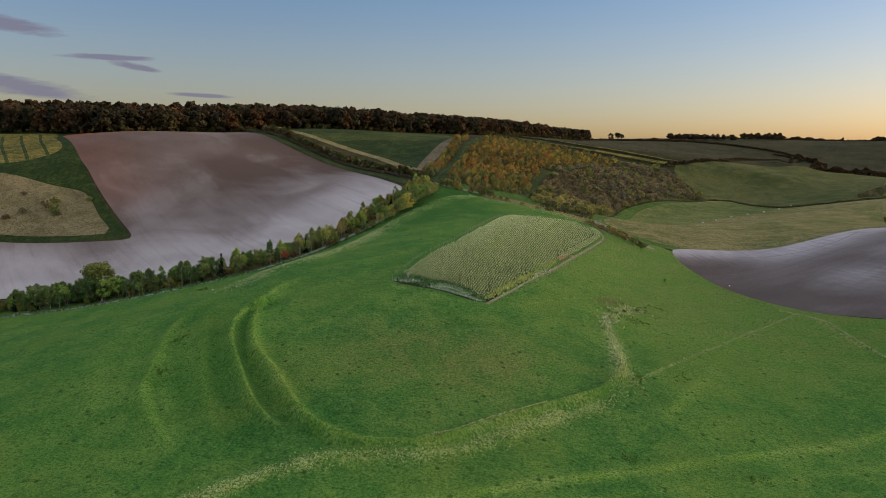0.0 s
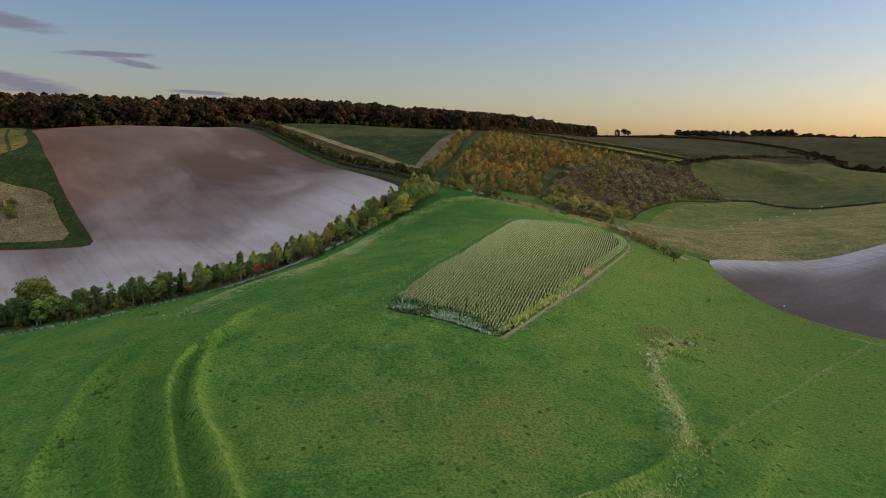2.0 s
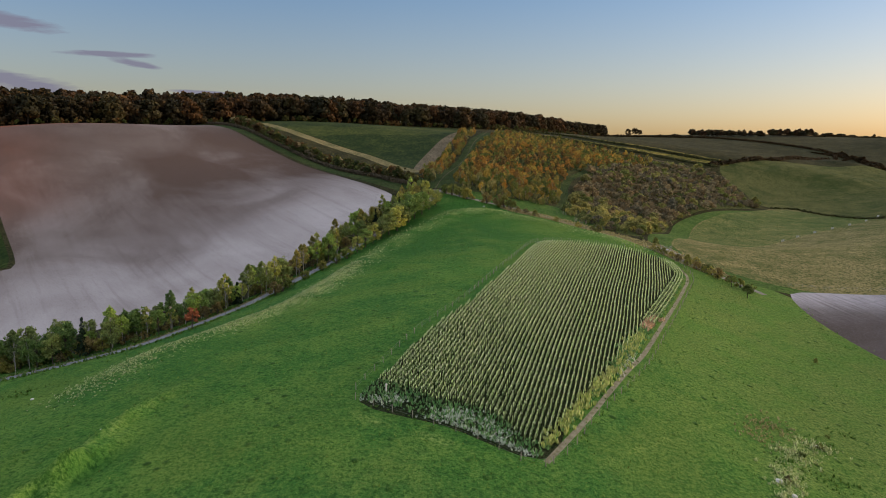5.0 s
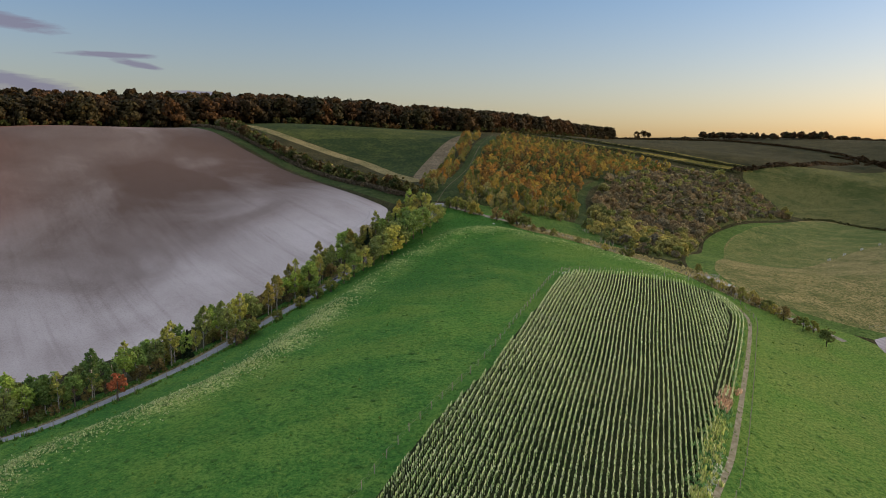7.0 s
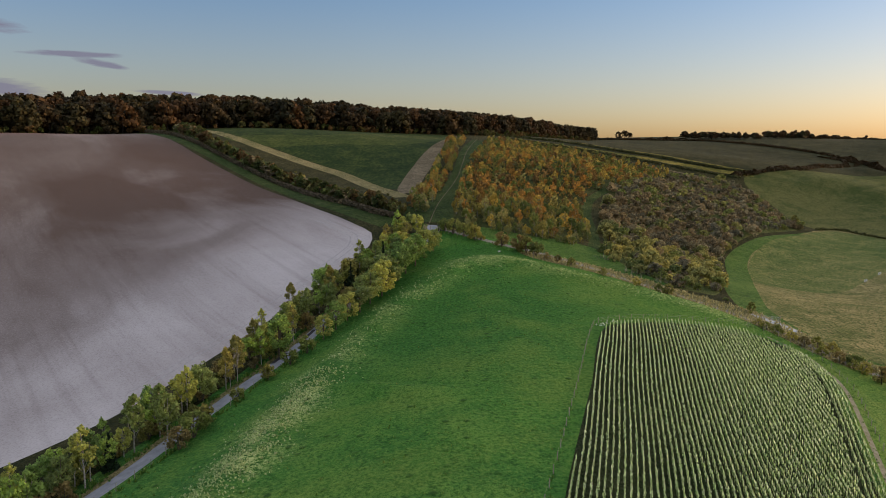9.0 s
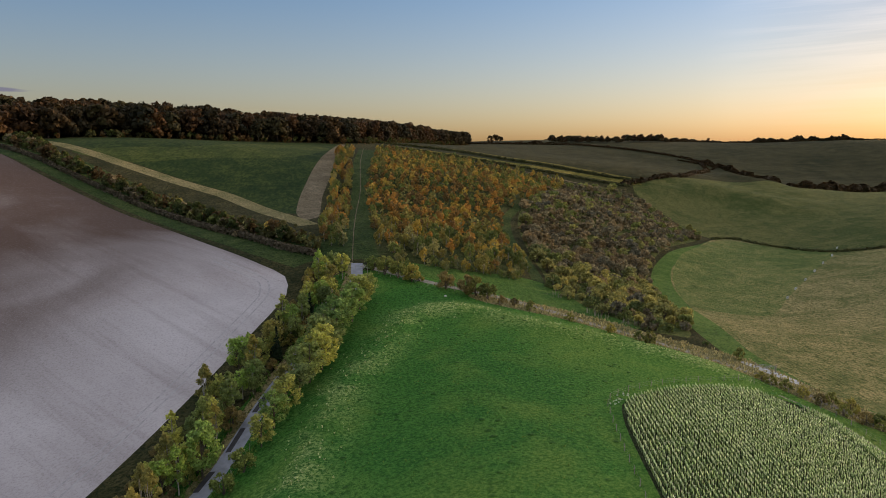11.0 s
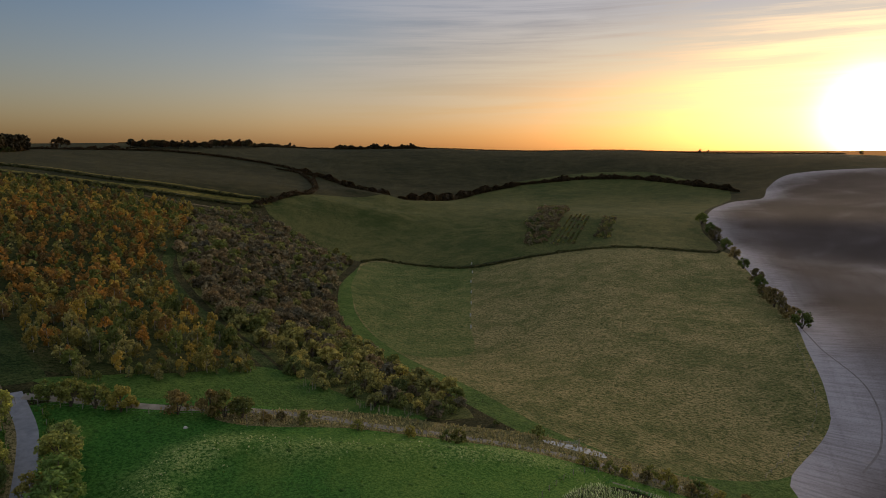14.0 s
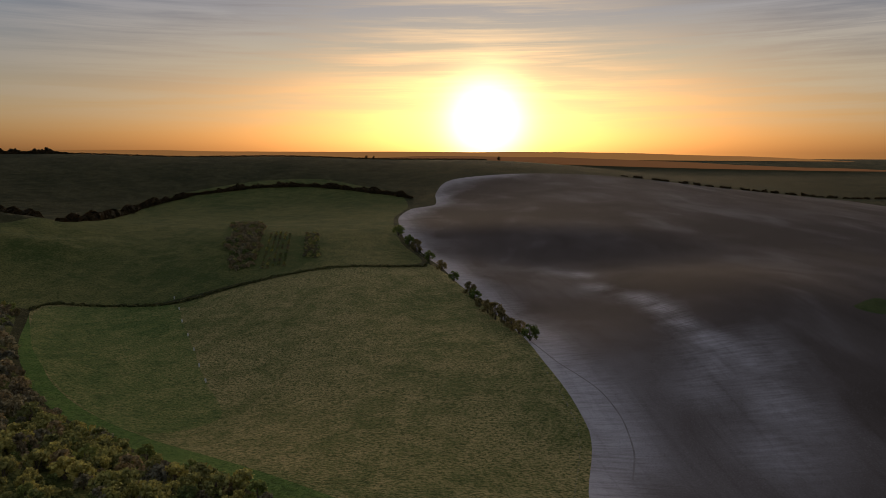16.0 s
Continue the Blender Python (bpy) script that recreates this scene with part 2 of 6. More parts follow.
def leaves(name, *stops, through_light=0.25, by_object=0.75):
    """Foliage: the tree's own tint, each leaf spray a little off it."""
    m, n = material(name)
    own = n.tree.nodes.new("ShaderNodeObjectInfo").outputs["Random"]
    leaf = n.tree.nodes.new("ShaderNodeNewGeometry").outputs["Random Per Island"]
    t = n.math("ADD", n.math("MULTIPLY", own, by_object), n.math("MULTIPLY", leaf, 1.0 - by_object))
    step = 1.0 / (len(stops) - 1)
    col = n.ramp(t, *[(i * step, s) for i, s in enumerate(stops)])
    shade = n.ramp(n.math("FRACT", n.math("MULTIPLY", leaf, 7.31)), (0.0, 0.62), (1.0, 1.35))
    col = n.mix(1.0, col, shade, "MULTIPLY")
    finish(n, col, 0.75, None, 0.1, 0.2, 0.0, through_light)
    return m


def bark(name, base, mark):
    m, n = material(name)
    p = place(n)
    s = n.noise(n.scaled(p, 3, 3, 9), 2.0, 4)
    finish(n, n.mix(n.ramp(s, (0.42, 0.0), (0.6, 1.0)), base, mark), 0.85, s, 0.05)
    return m


def plain(name, base, other, scale, rough=0.8, metal=0.0, depth=0.02):
    m, n = material(name)
    p = place(n)
    a = n.noise(p, scale, 5, 0.6)
    finish(n, n.mix(n.ramp(a, (0.35, 0.0), (0.65, 1.0)), base, other), rough, a, depth)
    if metal:
        for k in n.tree.nodes:
            if k.type == "BSDF_PRINCIPLED":
                k.inputs["Metallic"].default_value = metal
    return m


M_PASTURE = grassland("pasture_turf", (0.036, 0.142, 0.028), (0.075, 0.205, 0.030), (0.150, 0.275, 0.046), 0.75, (0.50, 0.54, 0.23), 0.05, depth=0.34, worn=True, grain=0.85)
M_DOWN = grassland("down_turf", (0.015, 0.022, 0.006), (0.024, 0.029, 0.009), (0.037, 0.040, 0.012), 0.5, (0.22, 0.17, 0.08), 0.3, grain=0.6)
M_TUSSOCK = grassland("tussock_turf", (0.095, 0.132, 0.036), (0.143, 0.160, 0.051), (0.233, 0.227, 0.081), 0.5, (0.44, 0.35, 0.17), 0.8, (0.75, 1.25, -1.2), 0.8)
M_VALLEY = grassland("valley_turf", (0.071, 0.129, 0.030), (0.110, 0.161, 0.041), (0.200, 0.232, 0.066), 0.5, (0.38, 0.31, 0.14), 0.5, (0.75, 1.25, -1.2), 0.7)
M_MARGIN = grassland("mown_margin", (0.055, 0.120, 0.022), (0.090, 0.165, 0.030), (0.130, 0.200, 0.045), 0.5, (0.25, 0.24, 0.09), 0.10)
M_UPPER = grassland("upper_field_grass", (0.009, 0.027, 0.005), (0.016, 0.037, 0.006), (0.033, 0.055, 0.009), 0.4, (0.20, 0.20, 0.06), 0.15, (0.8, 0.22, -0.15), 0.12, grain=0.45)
# copy of the upper field grass with the sunlight on its brow painted in
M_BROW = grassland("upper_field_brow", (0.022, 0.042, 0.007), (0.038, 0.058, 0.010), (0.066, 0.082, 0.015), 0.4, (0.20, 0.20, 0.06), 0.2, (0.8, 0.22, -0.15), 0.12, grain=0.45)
M_BANK = grassland("bank_grass", (0.020, 0.046, 0.011), (0.034, 0.066, 0.015), (0.066, 0.100, 0.027), 0.6, (0.24, 0.21, 0.08), 0.2)
M_BOWL = grassland("bowl_turf", (0.048, 0.076, 0.018), (0.074, 0.095, 0.025), (0.115, 0.125, 0.038), 0.5, (0.30, 0.25, 0.10), 0.35, (0.75, 1.25, -0.6), 0.5)
M_LAWN = grassland("lawn_grass", (0.046, 0.115, 0.020), (0.072, 0.150, 0.026), (0.120, 0.200, 0.040), 0.7, (0.25, 0.24, 0.09), 0.08)
M_RANK = grassland("rank_grass", (0.024, 0.044, 0.010), (0.040, 0.062, 0.015), (0.078, 0.088, 0.026), 0.6, (0.16, 0.13, 0.06), 0.4)
M_ROUGH = grassland("rough_fallow", (0.110, 0.105, 0.045), (0.170, 0.145, 0.065), (0.230, 0.200, 0.100), 0.5, (0.34, 0.27, 0.15), 0.8, (1, 1, 0), 0.6)
M_PLOTS = grassland("cover_strips", (0.060, 0.081, 0.017), (0.136, 0.119, 0.025), (0.255, 0.196, 0.043), 0.5, (0.38, 0.30, 0.08), 0.8, (2.0, 0.15, 1.2), 0.6)
M_STUBBLE = grassland("stubble", (0.094, 0.076, 0.044), (0.129, 0.105, 0.062), (0.179, 0.148, 0.090), 0.6, (0.33, 0.27, 0.19), 0.6, (1, 1, 0), 0.15)
M_VERGE = grassland("dry_verge", (0.110, 0.120, 0.045), (0.17, 0.155, 0.065), (0.28, 0.24, 0.11), 0.7, (0.38, 0.31, 0.16), 0.8, (1, 1, 0), 0.5)
M_CHALKY = ploughed("chalky_plough", (0.168, 0.134, 0.122), (0.60, 0.565, 0.585), (0.098, 0.066, 0.054), 0.62, 0.34, 0.0, (0.270, 0.088, 0.045))
M_BROWN = ploughed("brown_plough", (0.120, 0.100, 0.096), (0.44, 0.42, 0.46), (0.066, 0.052, 0.047), -1.19, 0.40)
M_WHEELED = plain("wheeled_chalk", (0.29, 0.275, 0.28), (0.42, 0.40, 0.41), 0.8, 0.95, 0.0, 0.05)
M_BROWN_WHEELED = plain("wheeled_soil", (0.15, 0.135, 0.135), (0.24, 0.22, 0.225), 0.8, 0.95, 0.0, 0.05)
M_PLOT = grassland("weedy_soil", (0.014, 0.028, 0.010), (0.024, 0.040, 0.014), (0.046, 0.072, 0.024), 1.2, (0.20, 0.18, 0.10), 0.3)
M_SOIL = plain("bare_soil", (0.16, 0.15, 0.09), (0.30, 0.27, 0.20), 1.3, 0.95, 0.0, 0.1)
M_ROAD = plain("lane_asphalt", (0.19, 0.205, 0.24), (0.27, 0.285, 0.33), 0.7, 0.8)
M_PATCH = plain("road_patch", (0.035, 0.035, 0.040), (0.05, 0.05, 0.055), 0.8, 0.8)
M_TRACK = plain("chalk_track", (0.17, 0.16, 0.135), (0.28, 0.265, 0.24), 0.5, 0.95, 0.0, 0.08)
M_WET = plain("wet_chalk", (0.34, 0.36, 0.38), (0.50, 0.52, 0.54), 0.8, 0.25)
M_WOOD = plain("weathered_wood", (0.22, 0.19, 0.16), (0.34, 0.31, 0.27), 5.0, 0.9)
M_WIRE = plain("fence_wire", (0.35, 0.35, 0.36), (0.45, 0.45, 0.46), 3.0, 0.5, 1.0)
M_WHITE = plain("whitewashed_boards", (0.55, 0.55, 0.54), (0.68, 0.68, 0.66), 4.0, 0.7)
M_BARK = bark("grey_bark", (0.16, 0.13, 0.10), (0.08, 0.065, 0.05))
M_DARK_BARK = bark("dark_bark", (0.045, 0.037, 0.030), (0.025, 0.021, 0.018))
M_BIRCH = bark("birch_bark", (0.52, 0.49, 0.44), (0.16, 0.14, 0.12))
def tint(name, r, g_, b_, light=0.4, low=0.45):
    """One foliage colour with darker, paler and warmer sprays in it."""
    return leaves(name, (r * low, g_ * low * 1.12, b_ * low * 1.3), (r * 0.85, g_ * 0.88, b_ * 0.9), (r * 1.4, g_ * 1.32, b_ * 1.15), (r * 1.15, g_ * 1.1, b_), by_object=0.6, through_light=light)


L_GREEN = [tint("green_leaves", 0.165, 0.260, 0.082, 0.5, 0.6), tint("lime_leaves", 0.290, 0.410, 0.108, 0.5, 0.65), tint("olive_leaves", 0.220, 0.280, 0.100, 0.5, 0.6), tint("yellow_leaves", 0.390, 0.415, 0.118, 0.5, 0.65), tint("gold_leaves", 0.345, 0.315, 0.098, 0.5, 0.65)]
L_BUSH = [tint("thorn_green", 0.150, 0.195, 0.056), tint("thorn_olive", 0.210, 0.230, 0.068), tint("thorn_yellow", 0.285, 0.270, 0.075), tint("thorn_brown", 0.225, 0.185, 0.080)]
L_AUTUMN = [tint("sapling_orange", 0.410, 0.240, 0.064, 0.35, 0.55), tint("sapling_gold", 0.420, 0.330, 0.082, 0.35, 0.55), tint("sapling_rust", 0.250, 0.165, 0.062, 0.35, 0.55), tint("sapling_green", 0.165, 0.205, 0.062, 0.35, 0.55), tint("sapling_olive", 0.270, 0.250, 0.076, 0.35, 0.55), tint("sapling_grey", 0.320, 0.310, 0.125, 0.35, 0.55)]
L_SCRUB = [tint("scrub_olive", 0.265, 0.268, 0.098, 0.35), tint("scrub_grey", 0.255, 0.230, 0.150, 0.35), tint("scrub_brown", 0.205, 0.165, 0.098, 0.35), tint("scrub_yellow", 0.370, 0.345, 0.115, 0.35), tint("scrub_green", 0.185, 0.220, 0.072, 0.35), tint("scrub_tan", 0.270, 0.220, 0.132, 0.35)]
L_FIELD = [tint("field_hedge_green", 0.070, 0.090, 0.028, 0.3), tint("field_hedge_olive", 0.100, 0.098, 0.034, 0.3), tint("field_hedge_rust", 0.130, 0.085, 0.036, 0.3)]
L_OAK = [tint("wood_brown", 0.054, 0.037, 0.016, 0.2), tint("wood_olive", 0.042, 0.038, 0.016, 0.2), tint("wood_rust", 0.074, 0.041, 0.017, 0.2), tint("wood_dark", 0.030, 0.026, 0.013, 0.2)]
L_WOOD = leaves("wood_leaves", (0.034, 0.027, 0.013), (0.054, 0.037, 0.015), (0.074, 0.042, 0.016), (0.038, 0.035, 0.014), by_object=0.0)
L_CLIPPED = leaves("clipped_hedge_leaves", (0.080, 0.068, 0.042), (0.110, 0.090, 0.058), (0.145, 0.115, 0.072), by_object=0.0)
L_HEDGE = leaves("hedge_leaves", (0.050, 0.060, 0.022), (0.075, 0.085, 0.028), (0.110, 0.100, 0.034), by_object=0.0)
L_RED = leaves("red_leaves", (0.36, 0.115, 0.055), (0.52, 0.19, 0.09))
L_FIR = leaves("dark_fir_needles", (0.014, 0.030, 0.014), (0.024, 0.045, 0.020))
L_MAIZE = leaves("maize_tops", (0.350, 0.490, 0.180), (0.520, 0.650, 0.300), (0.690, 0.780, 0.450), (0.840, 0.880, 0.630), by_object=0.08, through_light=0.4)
L_MAIZE_SHADED = leaves("maize_lower_leaves", (0.070, 0.135, 0.038), (0.115, 0.200, 0.058), (0.170, 0.260, 0.085), by_object=0.08, through_light=0.3)

# ---- the lie of the land ----
HILLS = [
    (-700, 900, 420, 22.2), (-250, 820, 260, 25.5), (50, 1150, 350, 2.9), (520, 1250, 330, 27.6),
    (1000, 1450, 450, -4.9), (450, 820, 180, -25.3), (250, 780, 180, 10.4), (-350, 380, 160, 5.0),
    (-450, 80, 260, -63.5), (0, -50, 220, -22.7), (300, 20, 220, -15.1), (620, 520, 190, -25.5),
    (800, 850, 260, -2.3), (560, 250, 190, 13.6), (900, 420, 230, 34.2), (850, 50, 260, -4.2),
    (1500, 300, 500, -1.6), (1600, 1100, 500, 24.5), (-1500, 1500, 700, 48.5), (300, 2300, 700, 41.2),
    (2600, 400, 900, -22.2), (2500, 2000, 900, 39.3), (-1300, -100, 600, 6.4), (500, -700, 600, -49.7),
]
# the far crest and the low country behind it
FAR_HILLS = [
    (700, 1050, 130, -7.9), (770, 970, 130, 30.0), (840, 880, 130, -20.6), (900, 790, 130, 29.9), (950, 670, 130, -5.9),
    (990, 550, 130, 4.7), (1010, 400, 130, -0.5), (1070, 1370, 260, 1.2), (1540, 1820, 450, 22.0), (1250, 1160, 260, -3.2),
    (1780, 1520, 450, -27.2), (1380, 920, 260, -8.5), (1970, 1190, 450, -19.3), (1460, 670, 260, 11.6), (2090, 820, 450, 30.3),
    (2260, 2220, 600, -35.7), (2680, 1560, 600, -14.1), (2910, 810, 600, 2.8), (2950, 30, 600, -22.6), (2740, -830, 600, -42.3),
    (2060, 290, 400, -23.8), (1980, -290, 400, 20.6), (1780, -760, 400, -11.5),
]
FOLDS = [
    [12.6, 4.8, -0.4, -0.7, -3.6, -14.2, -16.5, -20.0, -12.9, -0.7, 11.3],
    [-6.0, -7.7, -5.0, 7.6, 3.4, -14.3, -16.3, -10.9, 4.5, 8.0, 5.0],
    [-20.2, -17.9, -13.1, 0.5, 10.3, -14.1, -23.2, 3.7, 18.9, 9.7, -4.0],
    [-27.0, -23.3, -20.5, -16.5, 4.2, -11.1, -21.1, -7.9, -9.8, -5.8, -13.3],
    [-22.6, -20.9, -18.6, -14.5, -5.6, -12.7, -16.3, -13.5, -21.9, -12.6, -17.1],
    [-6.1, -10.5, -11.1, -3.2, 2.6, -20.6, -40.9, -23.0, -10.1, -7.3, -12.2],
    [11.3, 1.5, -6.5, -11.2, -5.6, -10.7, -30.0, -37.9, -26.7, -12.8, 1.7],
    [7.4, 6.9, 2.6, -5.4, -3.4, 1.4, -10.4, -35.7, -30.1, -15.2, 2.4],
    [-6.8, -3.4, 7.2, 7.0, 2.2, -5.7, -17.3, -28.5, -26.9, -17.6, -4.0],
]
BASE_HEIGHT = 59.5

FOLD_X, FOLD_Y, FOLD_STEP = -230, 110, 60


def spline(u):
    u = np.abs(u)
    return np.where(u < 1, 2 / 3 - u * u + u ** 3 / 2, np.where(u < 2, (2 - u) ** 3 / 6, 0))


def smooth_line(pts, step=4.0, closed=False):
    """A curve through the points, with a vertex every step metres."""
    p = np.array(pts, float)
    n = len(p)
    out = []
    for i in range(n if closed else n - 1):
        if closed:
            a, b, c, d = p[(i - 1) % n], p[i], p[(i + 1) % n], p[(i + 2) % n]
        else:
            a, b, c, d = p[max(i - 1, 0)], p[i], p[i + 1], p[min(i + 2, n - 1)]
        m = max(1, int(np.linalg.norm(c - b) / step))
        t = (np.arange(m) / m)[:, None]
        # centripetal enough: tangents limited by the chord
        k = np.linalg.norm(c - b)
        t1 = (c - a) / max(np.linalg.norm(c - a), 1e-6) * k * 0.8
        t2 = (d - b) / max(np.linalg.norm(d - b), 1e-6) * k * 0.8
        out.append((2 * t ** 3 - 3 * t ** 2 + 1) * b + (t ** 3 - 2 * t ** 2 + t) * t1 + (-2 * t ** 3 + 3 * t ** 2) * c + (t ** 3 - t ** 2) * t2)
    if not closed:
        out.append(p[-1:])
    return np.concatenate(out)


def away(x, y, line):
    """Distance from each point to a polyline."""
    best = np.full(x.shape, 1e9)
    for (ax, ay), (bx, by) in zip(line[:-1], line[1:]):
        ux, uy = bx - ax, by - ay
        t = np.clip(((x - ax) * ux + (y - ay) * uy) / max(ux * ux + uy * uy, 1e-9), 0, 1)
        best = np.minimum(best, np.hypot(x - ax - t * ux, y - ay - t * uy))
    return best


def inside(x, y, ring):
    """Which points lie inside a closed ring."""
    hit = np.zeros(x.shape, bool)
    px, py = ring[-1]
    for qx, qy in ring:
        if py != qy:
            hit ^= ((qy > y) != (py > y)) & (x < (px - qx) * (y - qy) / (py - qy) + qx)
        px, py = qx, qy
    return hit


# old banks and paths in the turf: line, height, width, dry share, fresh and painted-lit share
BANKS = []


def bank(points, height, width, dry, fresh):
    BANKS.append((smooth_line(points), height, width, dry, fresh))


bank([(-40, 206), (-46, 192), (-48, 178), (-46, 164), (-43, 153), (-39, 146), (-35, 140), (-31.5, 133), (-28, 127), (-23.5, 121.5), (-18.5, 117.7), (-13, 115.5), (-5, 116.2), (2, 119), (10, 125), (20, 132), (28, 138), (35, 144), (41, 154), (44, 170)], 1.7, 1.2, 0.22, 0.8)
bank([(-43, 190), (-46.4, 180), (-50.5, 173), (-50.5, 163), (-49, 156), (-44.7, 146), (-40, 135), (-36, 127), (-32, 122), (-24, 116)], 2.2, 1.2, 0.10, 0.55)
bank([(-60, 196), (-66, 182), (-66, 163), (-63, 148), (-59.5, 132), (-54, 123), (-46, 113)], 1.6, 1.6, 0.1, 0.5)
bank([(-57, 190), (-60, 176), (-56, 160), (-49.5, 140), (-44, 127), (-39, 118)], 1.6, 1.8, 0.0, 0.35)
bank([(-60, 172), (-64, 163), (-63.5, 155), (-58, 138.5), (-52, 126), (-47, 117)], 0.3, 0.7, 0.1, 0.35)
bank([(-78, 190), (-80, 165), (-72, 138), (-62, 118)], 0.7, 3.0, 0.1, 0.3)
bank([(-72, 186), (-74, 165), (-67, 141), (-58, 121)], 0.2, 0.9, 0.1, 0.3)
bank([(-50, 92), (-35, 102), (-28, 107), (-18, 112), (2, 114.5), (12, 122), (24, 131), (36, 140)], 0.5, 1.9, 0.75, 0.5)
bank([(-2, 117), (6, 122.4), (11, 126), (16, 130), (21, 133)], 0.0, 0.35, 0.9, 0.3)
bank([(-30, 90), (6, 104), (36, 115), (49, 121), (62, 126.5), (84, 135), (130, 158)], 0.15, 1.3, 0.3, 1.0)
bank([(-10, 92), (20, 103), (45, 112), (75, 122), (120, 140)], 0.0, 0.8, 0.1, 0.45)
bank([(42, 131), (54, 147.6), (66, 164), (77, 182), (91, 198.5), (112, 218)], 0.1, 1.4, 0.15, 0.95)
bank([(40, 147), (52.6, 161), (68.6, 177), (83, 191), (99, 206), (113, 218)], 0.0, 0.4, 0.35, 0.7)
bank([(110, 222), (115, 217), (118.8, 209), (118.5, 199), (119, 185), (122, 150)], 0.4, 0.9, 0.9, 0.4)
bank([(8, 176), (14, 178), (20, 183), (35, 195), (47, 204), (56, 212)], 0.0, 0.35, 0.3, 0.8)
bank([(-20, 193), (-12, 187.5), (-2, 183.5), (10, 178)], 0.0, 0.6, 0.3, 0.5)
bank([(36, 140), (40, 151), (42.5, 163), (44, 174), (45.5, 186), (52, 196), (60, 201)], 0.3, 1.9, 1.0, 0.25)
bank([(-62, 205), (-55, 222), (-47, 231), (-36, 246), (-30, 270), (-26, 291), (-16, 322), (-8, 336), (3, 353), (14, 357), (25, 350), (42, 339), (56, 328), (66, 313)], 1.2, 4.2, 1.0, 0.15)
bank([(-32, 284), (-22, 283), (-12, 275), (-1, 270)], 1.0, 2.0, 0.0, 0.0)
# hollows beside them, their shade painted as lush dark turf: line, depth, width, share
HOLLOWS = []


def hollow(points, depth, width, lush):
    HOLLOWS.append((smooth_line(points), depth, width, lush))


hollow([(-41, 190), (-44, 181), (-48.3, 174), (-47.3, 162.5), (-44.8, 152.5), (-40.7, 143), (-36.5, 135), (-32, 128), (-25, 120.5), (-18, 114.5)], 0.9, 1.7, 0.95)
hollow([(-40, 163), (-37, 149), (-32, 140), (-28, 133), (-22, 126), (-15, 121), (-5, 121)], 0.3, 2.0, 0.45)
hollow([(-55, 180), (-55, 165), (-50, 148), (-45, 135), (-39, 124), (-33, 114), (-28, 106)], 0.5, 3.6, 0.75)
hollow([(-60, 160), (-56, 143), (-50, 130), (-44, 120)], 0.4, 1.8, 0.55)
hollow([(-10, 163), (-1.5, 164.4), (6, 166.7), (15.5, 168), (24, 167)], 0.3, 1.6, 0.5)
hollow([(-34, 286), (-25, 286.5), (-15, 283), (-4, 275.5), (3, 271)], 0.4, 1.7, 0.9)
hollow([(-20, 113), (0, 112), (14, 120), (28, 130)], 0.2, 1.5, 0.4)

# soft folds in the side of the far valley: line, height, width
VALLEY_FOLDS = [
    (smooth_line([(241.0, 630.2), (261.8, 622.1), (278.6, 611.8), (292.6, 598.4), (307.7, 586.8)], 12), 5.0, 15.0),
    (smooth_line([(395.8, 822.2), (321.1, 670.6), (329.5, 646.6), (329.5, 630.6)], 12), 4.0, 14.0),
]


def bank_share(x, y, line, width):
    """How far a point belongs to a bank: 1 on its crest, fading sideways and out at both ends."""
    ends = np.minimum(np.hypot(x - line[0][0], y - line[0][1]), np.hypot(x - line[-1][0], y - line[-1][1]))
    return np.exp(-(away(x, y, line) / width) ** 2) * np.clip(ends / 16.0, 0, 1)


def ground_height(x, y):
    x, y = np.asarray(x, float), np.asarray(y, float)
    z = np.full(x.shape, BASE_HEIGHT)
    for cx, cy, r, h in HILLS + FAR_HILLS:
        z = z + h * np.exp(-((x - cx) ** 2 + (y - cy) ** 2) / (2 * r * r))
    bx = [spline((x - FOLD_X) / FOLD_STEP - i) for i in range(11)]
    for j, row in enumerate(FOLDS):
        by = spline((y - FOLD_Y) / FOLD_STEP - j)
        for i, v in enumerate(row):
            z = z + v * bx[i] * by
    bowl = (x > 150) & (x < 520) & (y > 450) & (y < 900)
    if bowl.any():
        for line, h, width in VALLEY_FOLDS:
            z[bowl] += h * bank_share(x[bowl], y[bowl], line, width)
    near = (x > -140) & (x < 180) & (y > 70) & (y < 380)
    if near.any():
        lift_up = np.zeros(x.shape)
        for line, h, width, _, _ in BANKS:
            if h:
                lift_up[near] += h * bank_share(x[near], y[near], line, width)
        for line, h, width, _ in HOLLOWS:
            lift_up[near] -= h * bank_share(x[near], y[near], line, width)
        z = z + lift_up
    return z


def ground_at(x, y):
    return float(ground_height(np.array([x]), np.array([y]))[0])


# ---- field edges, in metres east and north ----
CROP = smooth_line([(11.5, 181.5), (-1, 186.5), (-13.5, 192), (-10, 202), (-4, 218), (5, 237), (8, 246), (17, 272), (28, 304), (40, 311), (51, 314), (60, 313.5), (66, 308), (66.5, 299), (62.5, 284), (55.5, 266.5), (43, 240), (33, 221), (26, 208), (17, 192.5)], 3, True)
CROP_SIDE = smooth_line([(11.8, 181), (18.8, 191.8), (30.2, 211.5), (35, 219.5), (46.2, 242.5), (60.8, 273.5), (67.6, 290), (68.5, 303), (65, 312.5)], 3)
